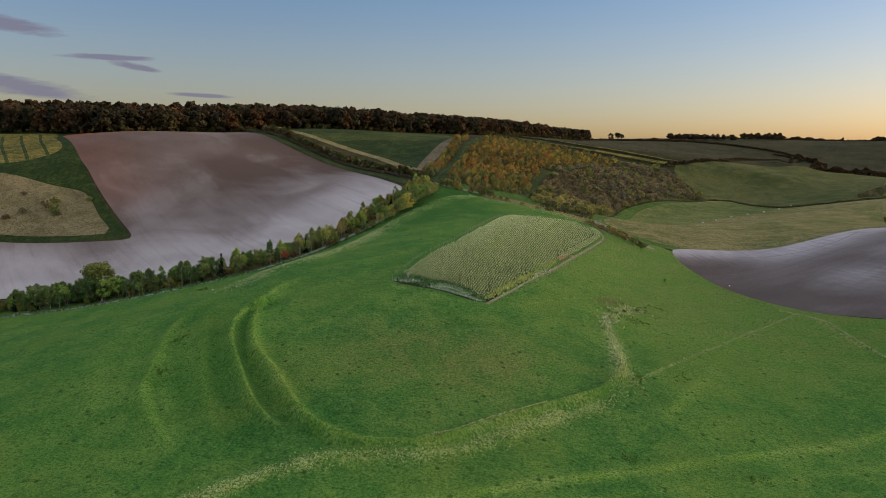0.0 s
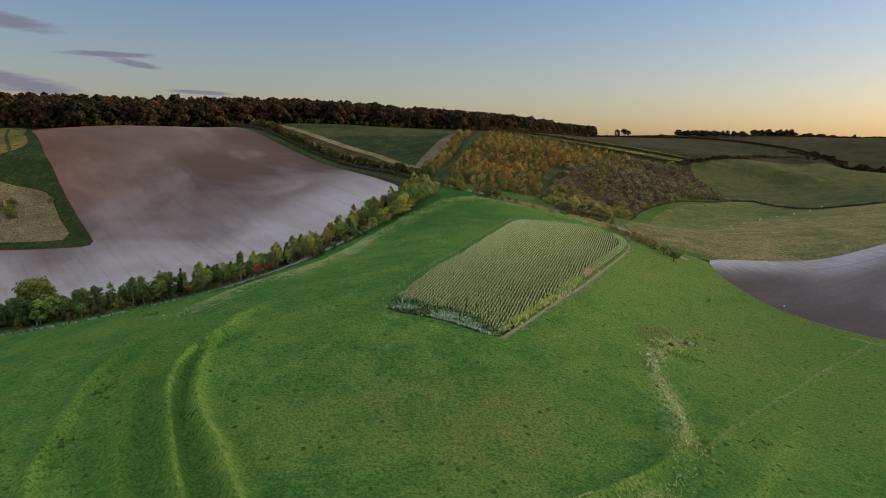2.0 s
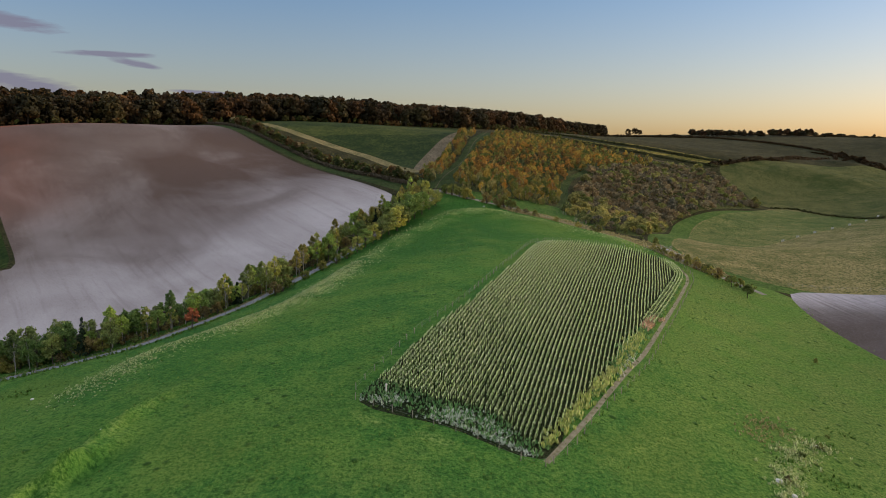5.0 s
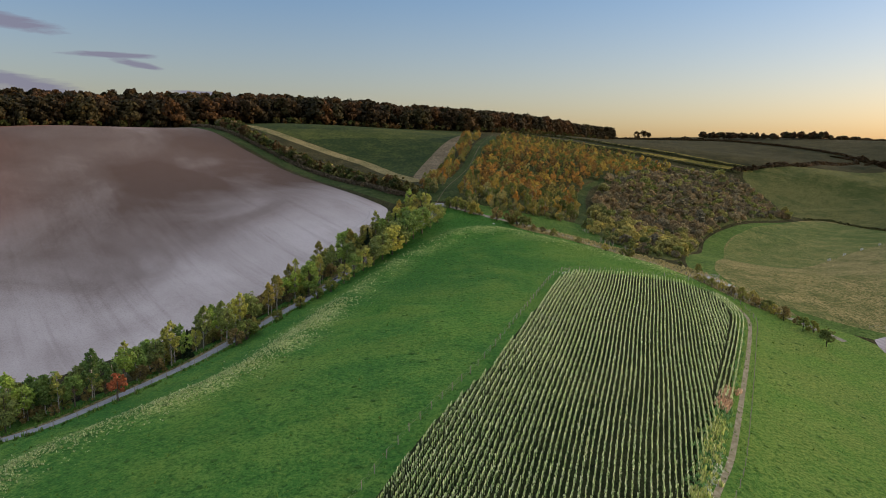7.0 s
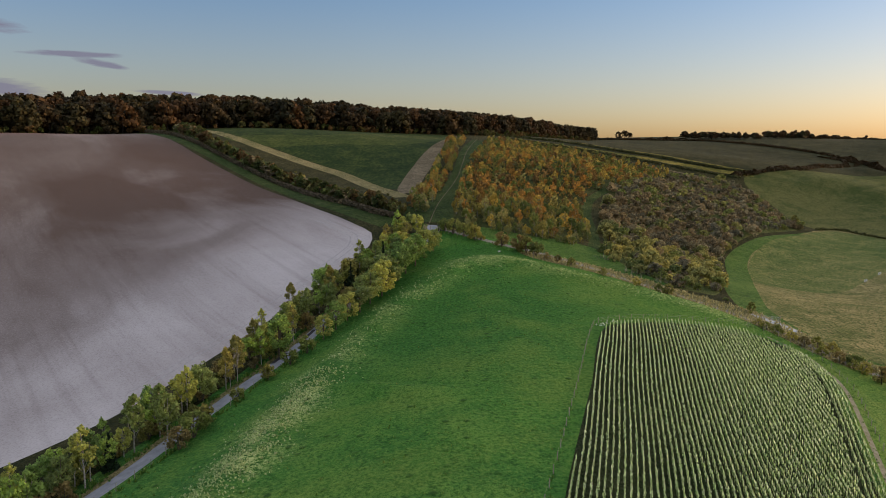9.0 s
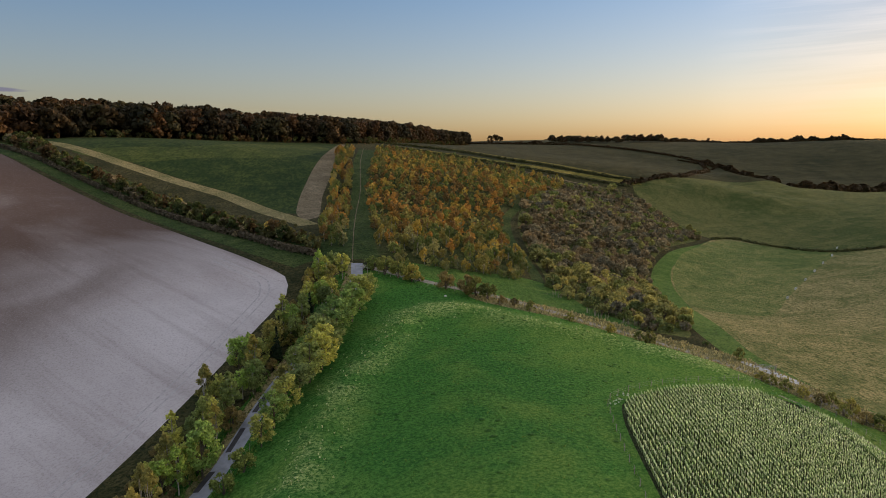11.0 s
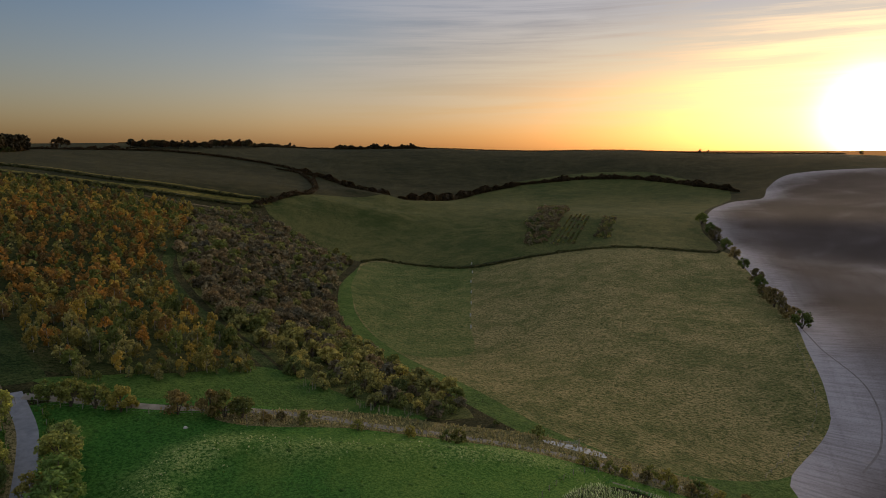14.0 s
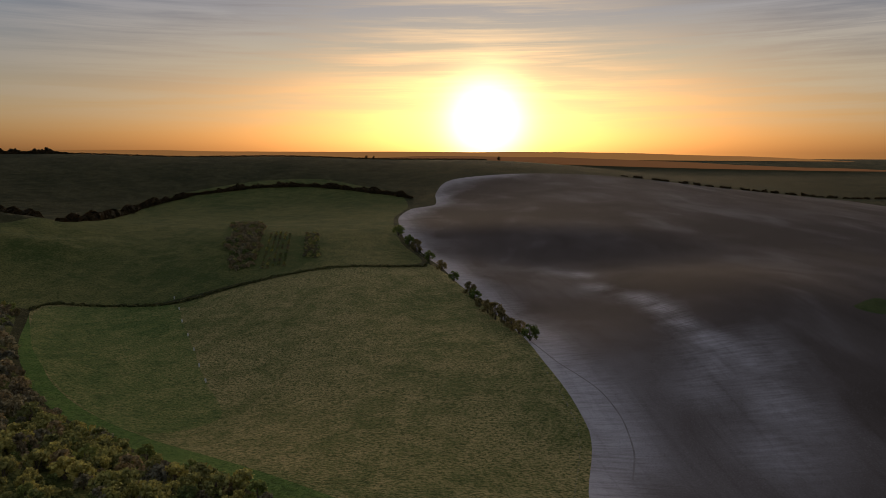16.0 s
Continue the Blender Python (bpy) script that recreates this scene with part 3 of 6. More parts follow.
PLOT_FENCE = smooth_line([(11.6, 180.2), (2.6, 184.7), (-3.1, 187), (-9.5, 190), (-14.6, 193), (-12, 202), (-6, 218), (3, 237), (15, 272), (26, 305), (31, 309), (44, 314.5), (58, 317.5), (67.5, 315), (70.5, 302), (69, 289), (62, 273), (47.4, 241.5), (36.2, 218), (31.6, 210), (20.6, 193)], 3, True)
LANE = smooth_line([(-330, 246), (-200, 232), (-130, 226), (-95, 228), (-69, 234), (-63, 238), (-57, 249), (-51, 263), (-46, 281), (-41, 295), (-35, 308), (-28, 328), (-18, 350), (-11, 364), (-6, 377), (-4, 390)], 3)
TRACK = smooth_line([(-3, 388), (9, 378), (16, 373), (26, 368), (38, 359), (46, 350), (53, 343), (62, 332), (68, 323), (73, 313), (79, 300), (88, 286)], 3)
RIDE = smooth_line([(-5, 392), (0, 430), (5, 465), (11, 501), (20, 570), (34, 664)], 4)
HEDGE_TOP = smooth_line([(-176, 604), (-142, 557), (-109, 519), (-84, 493), (-60, 464), (-40, 432), (-23, 406), (-14, 397)], 4)
WEST = [(-276, 512), (-225, 548), (-168, 588), (-146, 552), (-117, 514), (-88, 483), (-63, 452), (-43, 417), (-29, 395), (-23, 385), (-23, 374), (-31, 357), (-42, 335), (-54, 312), (-66, 290), (-88, 268), (-130, 256), (-215, 262), (-340, 275), (-340, 333), (-215, 334), (-160, 333), (-152, 335), (-156, 344), (-179, 375), (-210, 416)]
ROUGH = [(-260, 409), (-222, 399), (-203, 394), (-180, 364), (-169, 350), (-168, 343), (-220, 342), (-340, 342), (-360, 405)]
PLOTS = [(-337, 534), (-297, 535), (-270, 490), (-246, 448), (-268, 424), (-390, 430), (-430, 525)]
UPPER = [(-143, 607), (-113, 567), (-92, 546), (-67, 525), (-43, 504), (-24, 466), (-17, 462), (-14, 498), (-6, 546), (5, 601), (20, 684), (-39, 660), (-106, 628)]
SLIP = [(-150, 612), (-113, 561), (-92, 540), (-67, 520), (-43, 499), (-22, 458), (-14, 436)]
TAN = [(20, 684), (27, 689), (15, 615), (4, 547), (-5, 497), (-10, 452), (-14, 447), (-17, 462), (-14, 498), (-6, 546), (5, 601)]
BOUND = [(205, 534), (219, 537), (228, 516), (240, 487), (262, 470), (279, 451), (293, 430), (305, 402), (318, 388)]
PLOUGH_EDGE = [(337, 386), (294, 364), (263, 344), (217, 323), (185, 311), (162, 301), (144, 295), (133, 294), (107, 294), (97, 290)]
TUSSOCK = BOUND + [(330, 388)] + PLOUGH_EDGE[1:-1] + [(92, 300), (80, 312), (78, 335), (88, 362), (110, 410), (122, 439), (134, 459), (157, 485)]
RING = [(205, 534), (151, 487), (126, 459), (113, 439), (101, 410), (78, 362), (70, 335), (72, 314), (79, 300), (92, 292), (97, 290)]
BROWN = [(97, 290), (107, 294), (133, 294), (144, 295), (162, 301), (185, 311), (217, 323), (263, 344), (294, 364), (337, 386), (383, 416), (436, 437), (520, 462), (580, 468), (600, 452), (680, 470), (760, 470), (800, 400), (820, 290), (815, 180), (860, 100), (900, 0), (700, -60), (400, 60), (250, 150), (160, 190), (136, 209), (120, 220), (109, 231), (99, 246), (94, 270)]
VERGE = [(20, 366), (40, 352), (50, 342), (60, 330), (66, 320), (70, 310), (76, 300), (84, 300), (80, 312), (72, 334), (60, 345), (50, 356), (36, 364)]

TERRACE_TOP = [(65, 742), (79, 734), (107, 706), (130, 669), (164, 655), (193, 644), (214, 638)]
TERRACE_MIDDLE = [(60, 700), (68, 688), (90, 663), (121, 647), (157, 639.5), (187, 634), (216, 630)]
TERRACE_TRACK = [(44, 672), (54, 662), (69, 648.6), (100, 637), (125.5, 629.5), (156, 621), (182, 618)]
BOWL = [(204, 545), (207, 580), (203, 604), (208, 626), (235, 636), (262, 650), (350, 648), (400, 690), (460, 712), (534, 742), (650, 742), (725, 701), (756, 635), (720, 560), (681, 512), (600, 478), (520, 466), (436, 441), (383, 420), (330, 392), (300, 415), (270, 470), (240, 495)]
VALLEY_GREEN = [(157, 487), (203, 530), (217, 534), (226, 516), (239, 489), (233, 480), (217, 468), (200, 454), (184, 441), (170, 430), (158, 420), (130, 398), (112, 408), (123, 439), (135, 459)]
LAWN = [(0, 393), (10, 381), (26, 371), (40, 361), (50, 351), (58, 350), (52, 366), (47, 388), (26, 387), (8, 391)]
WEST_GRASS = [(-278, 512), (-212, 416), (-181, 375), (-158, 344), (-154, 336), (-340, 335), (-440, 345), (-460, 545), (-300, 545)]
EAST_WHEELS = [(205.8, 317.5), (186.0, 306.9), (168.6, 292.9), (154.2, 286.3), (137.9, 283.4), (123.4, 284.1)]
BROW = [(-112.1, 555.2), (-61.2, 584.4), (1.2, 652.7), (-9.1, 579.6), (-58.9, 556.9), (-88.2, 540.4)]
PLANTATION = [(14, 500), (24, 560), (36, 625), (45, 660), (67, 643), (98, 632), (126, 625), (156, 616), (92, 512), (70, 486), (62, 463), (57, 437), (50, 410), (40, 388), (26, 385), (8, 390), (3, 396), (6, 430)]
SCRUB = [(165, 612), (189, 618), (199, 600), (204, 576), (199, 546), (200, 537), (148, 488), (124, 459), (111, 438), (99, 410), (84, 380), (76, 360), (68, 346), (60, 348), (54, 356), (50, 367), (46, 376), (50, 388), (55, 405), (61, 431), (67, 457), (73, 477), (84, 500), (92, 512), (122, 558), (154, 611)]
GLADE = smooth_line([(86, 504), (76, 490), (67, 474), (60, 450), (56, 426), (52, 406), (47, 388)], 4)


def strip_of(line, width):
    """The outline of a strip of that width along a line."""
    d = np.gradient(line, axis=0)
    d /= np.linalg.norm(d, axis=1)[:, None]
    side = np.stack([-d[:, 1], d[:, 0]], 1) * width / 2
    return np.concatenate([line + side, (line - side)[::-1]])


def grow(ring, by):
    """A closed ring moved outwards."""
    d = np.roll(ring, -1, 0) - np.roll(ring, 1, 0)
    d /= np.linalg.norm(d, axis=1)[:, None] + 1e-9
    out = np.stack([d[:, 1], -d[:, 0]], 1)
    area = np.sum(ring[:, 0] * np.roll(ring[:, 1], -1) - np.roll(ring[:, 0], -1) * ring[:, 1])
    return ring + out * by * (1 if area > 0 else -1)


# later ones lie on top of earlier ones
SHEETS = [
    ("field_west", "harrowed pale chalky ploughland on a slope", "field", smooth_line(WEST, 4, True), M_CHALKY),
    ("west_grass", "dark green grass headland round the fallow", "field", smooth_line(WEST_GRASS, 6, True), M_UPPER),
    ("hedge_bank", "dark green grass bank along the hedges", "verge", strip_of(smooth_line([(-172, 606), (-140, 560), (-107, 523), (-82, 497), (-58, 468), (-39, 437), (-23, 411), (-12, 397)], 5), 22.0), M_BANK),
    ("fallow", "rough tawny fallow with weeds", "field", smooth_line(ROUGH, 5, True), M_ROUGH),
    ("cover_plots", "yellow and green game cover strips", "field", smooth_line(PLOTS, 6, True), M_PLOTS),
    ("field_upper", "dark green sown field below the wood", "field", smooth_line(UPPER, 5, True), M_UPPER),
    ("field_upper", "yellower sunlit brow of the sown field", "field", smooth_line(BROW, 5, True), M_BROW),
    ("slip", "narrow pale stubble strip beside a hedge", "field", strip_of(smooth_line(SLIP, 5), 7.0), M_VERGE),
    ("tan_strip", "strip of tan cut stubble", "field", smooth_line(TAN, 4, True), M_STUBBLE),
    ("field_bowl", "olive green grazed bowl of the far valley", "field", smooth_line(BOWL, 8, True), M_BOWL),
    ("margin", "mown green margin of the valley pasture", "field", smooth_line(BOUND + [(330, 388)] + PLOUGH_EDGE[1:] + RING[::-1][1:], 5, True), M_MARGIN),
    ("field_valley", "tussocky tawny valley pasture", "field", smooth_line(TUSSOCK, 5, True), M_TUSSOCK),
    ("valley_green", "greener part of the valley pasture", "field", smooth_line(VALLEY_GREEN, 5, True), M_VALLEY),
    ("field_east", "dark brown ploughland with chalky drifts", "field", smooth_line(BROWN, 5, True), M_BROWN),
    ("terrace_strip", "narrow pale grass strip on a hillside terrace", "field", strip_of(smooth_line(TERRACE_TOP, 6), 3.6), M_PLOTS),
    ("terrace_strip", "yellow-green grass strip on a hillside terrace", "field", strip_of(smooth_line(TERRACE_MIDDLE, 6), 6.5), M_PLOTS),
    ("terrace_track", "thin pale track above the plantation", "track", strip_of(smooth_line(TERRACE_TRACK, 6), 1.5), M_STUBBLE),
    ("ride", "grass ride between young trees", "ride", strip_of(smooth_line([(-4, 393), (2, 430), (8, 466), (14, 501), (23, 570), (36, 650)], 5), 13.0), M_BANK),
    ("plantation_floor", "dark rank grass under young trees", "ground", smooth_line(PLANTATION, 5, True), M_RANK),
    ("scrub_floor", "olive rank grass and bramble under scrub", "ground", smooth_line(SCRUB, 5, True), M_BOWL),
    ("glade", "narrow grass path between plantation and scrub", "path", strip_of(GLADE, 3.6), M_BANK),
    ("lawn", "short green grass below the plantation", "grass", smooth_line(LAWN, 3, True), M_LAWN),
    ("verge", "dry straw-coloured grass verge", "verge", smooth_line(VERGE, 3, True), M_VERGE),
    ("plot_soil", "dark weedy soil of the maize plot", "field", grow(CROP, -0.1), M_PLOT),
    ("plot_edge", "bare trodden strip beside the maize", "path", strip_of(CROP_SIDE, 0.8), M_SOIL),
    ("verge", "worn earthy verge beside the lane", "verge", strip_of(LANE[40:] + np.array([-2.0, 0.8]), 1.8), M_VERGE),
    ("road", "narrow grey asphalt lane", "road", strip_of(LANE, 3.0), M_ROAD),
    ("track", "pale chalk farm track", "track", strip_of(TRACK, 2.1), M_TRACK),
    ("road_patch", "dark repair patch on the lane", "road", strip_of(smooth_line([(-37.6, 305), (-35.6, 309.5)], 1), 1.0), M_PATCH),
    ("road_patch", "dark repair patch on the lane", "road", strip_of(smooth_line([(-33.6, 314), (-31.5, 320.5)], 1), 0.9), M_PATCH),
    ("road_patch", "dark repair patch on the lane", "road", strip_of(smooth_line([(-29.8, 325), (-27.5, 331)], 1), 0.9), M_PATCH),
    ("puddles", "wet pale gravel beside the gate", "track", smooth_line([(71, 331), (74, 327), (77, 320), (75, 319), (72, 325), (70, 330)], 1.5, True), M_WET),
    ("ride_path", "thin worn path along a grass ride", "path", strip_of(RIDE, 0.3), M_STUBBLE),
]
# wheelings and worn lines
for points in ([(-324, 517), (-296, 470), (-265, 425)], [(-316, 526), (-285, 475), (-256, 431)], [(-305, 532), (-275, 480), (-247, 438)]):
    SHEETS.append(("cover_gap", "dark grass gap between strips of game cover", "path", strip_of(smooth_line(points, 5), 2.0), M_BANK))
HEADLAND = smooth_line(WEST[5:16], 3)
for inset in (4.5, 6.6):
    d = np.gradient(HEADLAND, axis=0)
    d /= np.linalg.norm(d, axis=1)[:, None]
    SHEETS.append(("wheel_track", "faint wheel track along the headland", "track", strip_of((HEADLAND + np.stack([d[:, 1], -d[:, 0]], 1) * inset)[30:-14], 0.4), M_WHEELED))
SHEETS.append(("wheel_track", "dark wheel track inside the ploughland edge", "track", strip_of(smooth_line(EAST_WHEELS, 3), 0.45), M_BROWN_WHEELED))
SHEETS.append(("grass_island", "small weedy grass island in the ploughland", "grass", smooth_line([(257, 196), (266, 192), (280, 184), (292, 174), (280, 172), (266, 180), (258, 188)], 3, True), M_BANK))
PASTURE = [(-400, -360), (-400, 236), (-130, 236), (-66, 250), (-52, 280), (-40, 312), (-20, 352), (-8, 384), (40, 366), (58, 345), (74, 316), (96, 286), (97, 262), (104, 240), (120, 220), (180, 180), (260, 140), (330, 60), (430, -360)]
SHEETS.insert(0, ("pasture", "bright green grazed hill pasture with old banks", "pasture", smooth_line(PASTURE, 5, True), M_PASTURE))


def mesh_object(name, verts, faces, mat, smooth=True):
    me = bpy.data.meshes.new(name)
    verts, faces = np.asarray(verts, np.float32), np.asarray(faces, np.int32)
    k = faces.shape[1]
    me.vertices.add(len(verts))
    me.vertices.foreach_set("co", verts.ravel())
    me.loops.add(faces.size)
    me.loops.foreach_set("vertex_index", faces.ravel())
    me.polygons.add(len(faces))
    me.polygons.foreach_set("loop_start", np.arange(0, faces.size, k, dtype=np.int32))
    if smooth:
        me.polygons.foreach_set("use_smooth", np.ones(len(faces), bool))
    me.materials.append(mat)
    me.update(calc_edges=True)
    return me


def build_ground():
    from mathutils.geometry import delaunay_2d_cdt
    pts = []

    def grid(x0, x1, y0, y1, s, hole=None):
        gx, gy = np.meshgrid(np.arange(x0, x1 + 0.1, s), np.arange(y0, y1 + 0.1, s))
        gx, gy = gx.ravel(), gy.ravel()
        keep = np.ones(len(gx), bool)
        if hole:
            keep = ~((gx > hole[0]) & (gx < hole[1]) & (gy > hole[2]) & (gy < hole[3]))
        pts.append(np.stack([gx, gy], 1)[keep])

    old_banks, near, mid, far = (-82, 62, 96, 208), (-90, 130, 88, 372), (-420, 520, 60, 760), (-1400, 2000, -500, 2000)
    grid(old_banks[0], old_banks[1], old_banks[2], old_banks[3], 1)
    grid(near[0], near[1], near[2], near[3], 2, old_banks)
    grid(mid[0], mid[1], mid[2], mid[3], 6, near)
    grid(far[0], far[1], far[2], far[3], 30, mid)
    grid(-4900, 4900, -4900, 4900, 140, far)
    base = np.concatenate(pts)
    rng = np.random.default_rng(3)
    base = base + rng.uniform(-0.2, 0.2, base.shape)
    verts, edges = [Vector(p) for p in base], []
    for _, _, _, ring, _ in SHEETS:
        k = len(verts)
        verts += [Vector(p) for p in ring]
        edges += [(k + i, k + (i + 1) % len(ring)) for i in range(len(ring))]
    vs, _, fs, _, _, _ = delaunay_2d_cdt(verts, edges, [], 0, 1e-3)
    xy = np.array([(v.x, v.y) for v in vs])
    tri = np.array([f for f in fs if len(f) == 3], np.int32)
    mid_pts = xy[tri].mean(1)
    z = ground_height(xy[:, 0], xy[:, 1])
    xyz = np.column_stack([xy, z])
    owner = np.full(len(tri), -1)
    for i, (_, _, _, ring, _) in enumerate(SHEETS):
        lo, hi = ring.min(0), ring.max(0)
        box = np.where((mid_pts[:, 0] > lo[0]) & (mid_pts[:, 0] < hi[0]) & (mid_pts[:, 1] > lo[1]) & (mid_pts[:, 1] < hi[1]))[0]
        owner[box[inside(mid_pts[box, 0], mid_pts[box, 1], ring)]] = i
    for i in range(-1, len(SHEETS)):
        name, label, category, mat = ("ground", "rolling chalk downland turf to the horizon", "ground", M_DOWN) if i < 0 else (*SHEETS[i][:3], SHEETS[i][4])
        mine = tri[owner == i]
        if not len(mine):
            continue
        used, back_to = np.unique(mine, return_inverse=True)
        me = mesh_object(name, xyz[used], back_to.reshape(-1, 3), mat)
        x, y = xy[used, 0], xy[used, 1]
        if name == "pasture":
            dry, fresh = np.zeros(len(x)), np.zeros(len(x))
            for line, _, width, d, f in BANKS:
                g = bank_share(x, y, line, width)
                dry, fresh = np.maximum(dry, g * d), np.maximum(fresh, g * f)
            dry = dry * np.where(y > 292, 0.45, 1.0)
            # the knoll's crown is parched; evening light on the east slope painted yellower
            parched = np.exp(-((x - 3) / 26) ** 2 - ((y - 150) / 18) ** 2)
            parched = np.maximum(parched, 0.7 * np.exp(-((x - 50) / 8) ** 2 - ((y - 203) / 7) ** 2))
            parched = np.maximum(parched, 0.55 * np.clip((x - 22) / 40, 0, 1) * np.clip((y - 150) / 40, 0, 1) * np.clip((335 - y) / 40, 0, 1))
            dry = np.maximum(dry, 0.10 * parched)
            fresh = fresh * (0.75 + 0.25 * np.sin(x * 0.31 + y * 0.17)) * np.where(x < 0, np.clip((192 - y) / 22, 0, 1), 1)
            fresh = np.maximum(fresh, 0.48 * np.clip((x - 20) / 40, 0, 1) * np.clip((y - 150) / 40, 0, 1))
            # the far side of the hill lies in shade, painted as darker turf
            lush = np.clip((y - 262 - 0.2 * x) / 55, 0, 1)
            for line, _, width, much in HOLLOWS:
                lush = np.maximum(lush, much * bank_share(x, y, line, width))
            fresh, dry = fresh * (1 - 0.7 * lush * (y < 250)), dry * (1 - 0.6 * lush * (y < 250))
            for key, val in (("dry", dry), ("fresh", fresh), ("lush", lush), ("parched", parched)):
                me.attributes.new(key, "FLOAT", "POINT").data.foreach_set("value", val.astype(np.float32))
        if name in ("field_west", "field_east"):
            # chalk shows where the plough runs out on the lower slope and along the edge
            if name == "field_west":
                chalk = np.exp(-(away(x, y, smooth_line([(-30, 360), (-54, 312), (-88, 268), (-140, 256), (-215, 258)], 6)) / 84.0) ** 2)
                # the low sun's red on the top of the field, painted into the soil
                clay = np.exp(-(away(x, y, smooth_line([(-290, 496), (-250, 530), (-206, 560)], 6)) / 24.0) ** 2)
                clay = np.maximum(clay, 0.35 * np.exp(-(away(x, y, smooth_line([(-276, 512), (-225, 440), (-190, 392)], 6)) / 26.0) ** 2))
                me.attributes.new("clay", "FLOAT", "POINT").data.foreach_set("value", clay.astype(np.float32))
            else:
                chalk = np.exp(-(away(x, y, smooth_line(BROWN[:18], 5)) / 16.0) ** 2)
                # pale patches on the brow, chalk and painted sky sheen, drawn out along the rows
                for cx, cy, long, wide, much in ((331, 305, 14, 5, 0.6), (342, 321, 12, 4, 0.4), (293, 296, 12, 5, 0.65), (262, 277, 20, 4.5, 0.7), (242, 270, 12, 4, 0.8), (222, 265, 9, 4, 0.8),
                                                 (207, 256, 12, 5, 0.8), (190, 258, 16, 8, 0.5), (196, 246, 16, 7, 0.6), (176, 262, 12, 7, 0.45), (172, 240, 16, 8, 0.55), (150, 246, 14, 8, 0.45), (205, 238, 20, 6, 0.4)):
                    along, over = (x - cx) * 0.93 + (y - cy) * 0.37, (x - cx) * 0.37 - (y - cy) * 0.93
                    chalk = np.maximum(chalk, 1.3 * much * np.exp(-(along / long) ** 2 - (over / (wide * 1.6)) ** 2))
            me.attributes.new("chalk", "FLOAT", "POINT").data.foreach_set("value", chalk.astype(np.float32))
        tagged(new(name, me), label, category, "", "structure")


build_ground()


# ---- trees, bushes and hedges ----
def part(name, me, parent, label=""):
    ob = new(name, me)
    ob.parent = parent
    return tagged(ob, label)


def sprays(rng, centres, radii, count, size, flat=0.75, shell=0.55, ruffle=0.55):
    """Leaf sprays as small bent quads in a cloud of uneven clumps."""
    centres, radii = np.array(centres, float), np.array(radii, float)
    weight = radii ** 2
    pick = rng.choice(len(centres), count, p=weight / weight.sum())
    d = rng.normal(size=(count, 3))
    d /= np.linalg.norm(d, axis=1)[:, None]
    r = shell + (1 - shell) * rng.random(count) ** 0.6
    p = centres[pick] + d * (radii[pick] * r)[:, None] * np.array([1, 1, flat])
    out = d + rng.normal(size=(count, 3)) * ruffle
    out /= np.linalg.norm(out, axis=1)[:, None]
    side = np.cross(out, rng.normal(size=(count, 3)))
    side /= np.linalg.norm(side, axis=1)[:, None] + 1e-9
    up = np.cross(out, side)
    s = size * rng.uniform(0.6, 1.4, count)[:, None]
    v = np.stack([p - side * s - up * s * 0.6, p + side * s * 0.8 - up * s * 0.7, p + side * s + up * s * 0.7 - out * s * 0.4, p - side * s * 0.7 + up * s * 0.8], 1)
    return v.reshape(-1, 3), np.arange(count * 4).reshape(-1, 4)


def tubes(lines, sides=6):
    """Tapered limbs: each a list of (point, radius)."""
    verts, faces = [], []
    for line in lines:
        k = len(verts)
        for (x, y, z), r in line:
            for i in range(sides):
                a = 2 * math.pi * i / sides
                verts.append((x + r * math.cos(a), y + r * math.sin(a), z))
        for j in range(len(line) - 1):
            for i in range(sides):
                a, b = k + j * sides + i, k + j * sides + (i + 1) % sides
                faces.append((a, b, b + sides, a + sides))
    return verts, faces


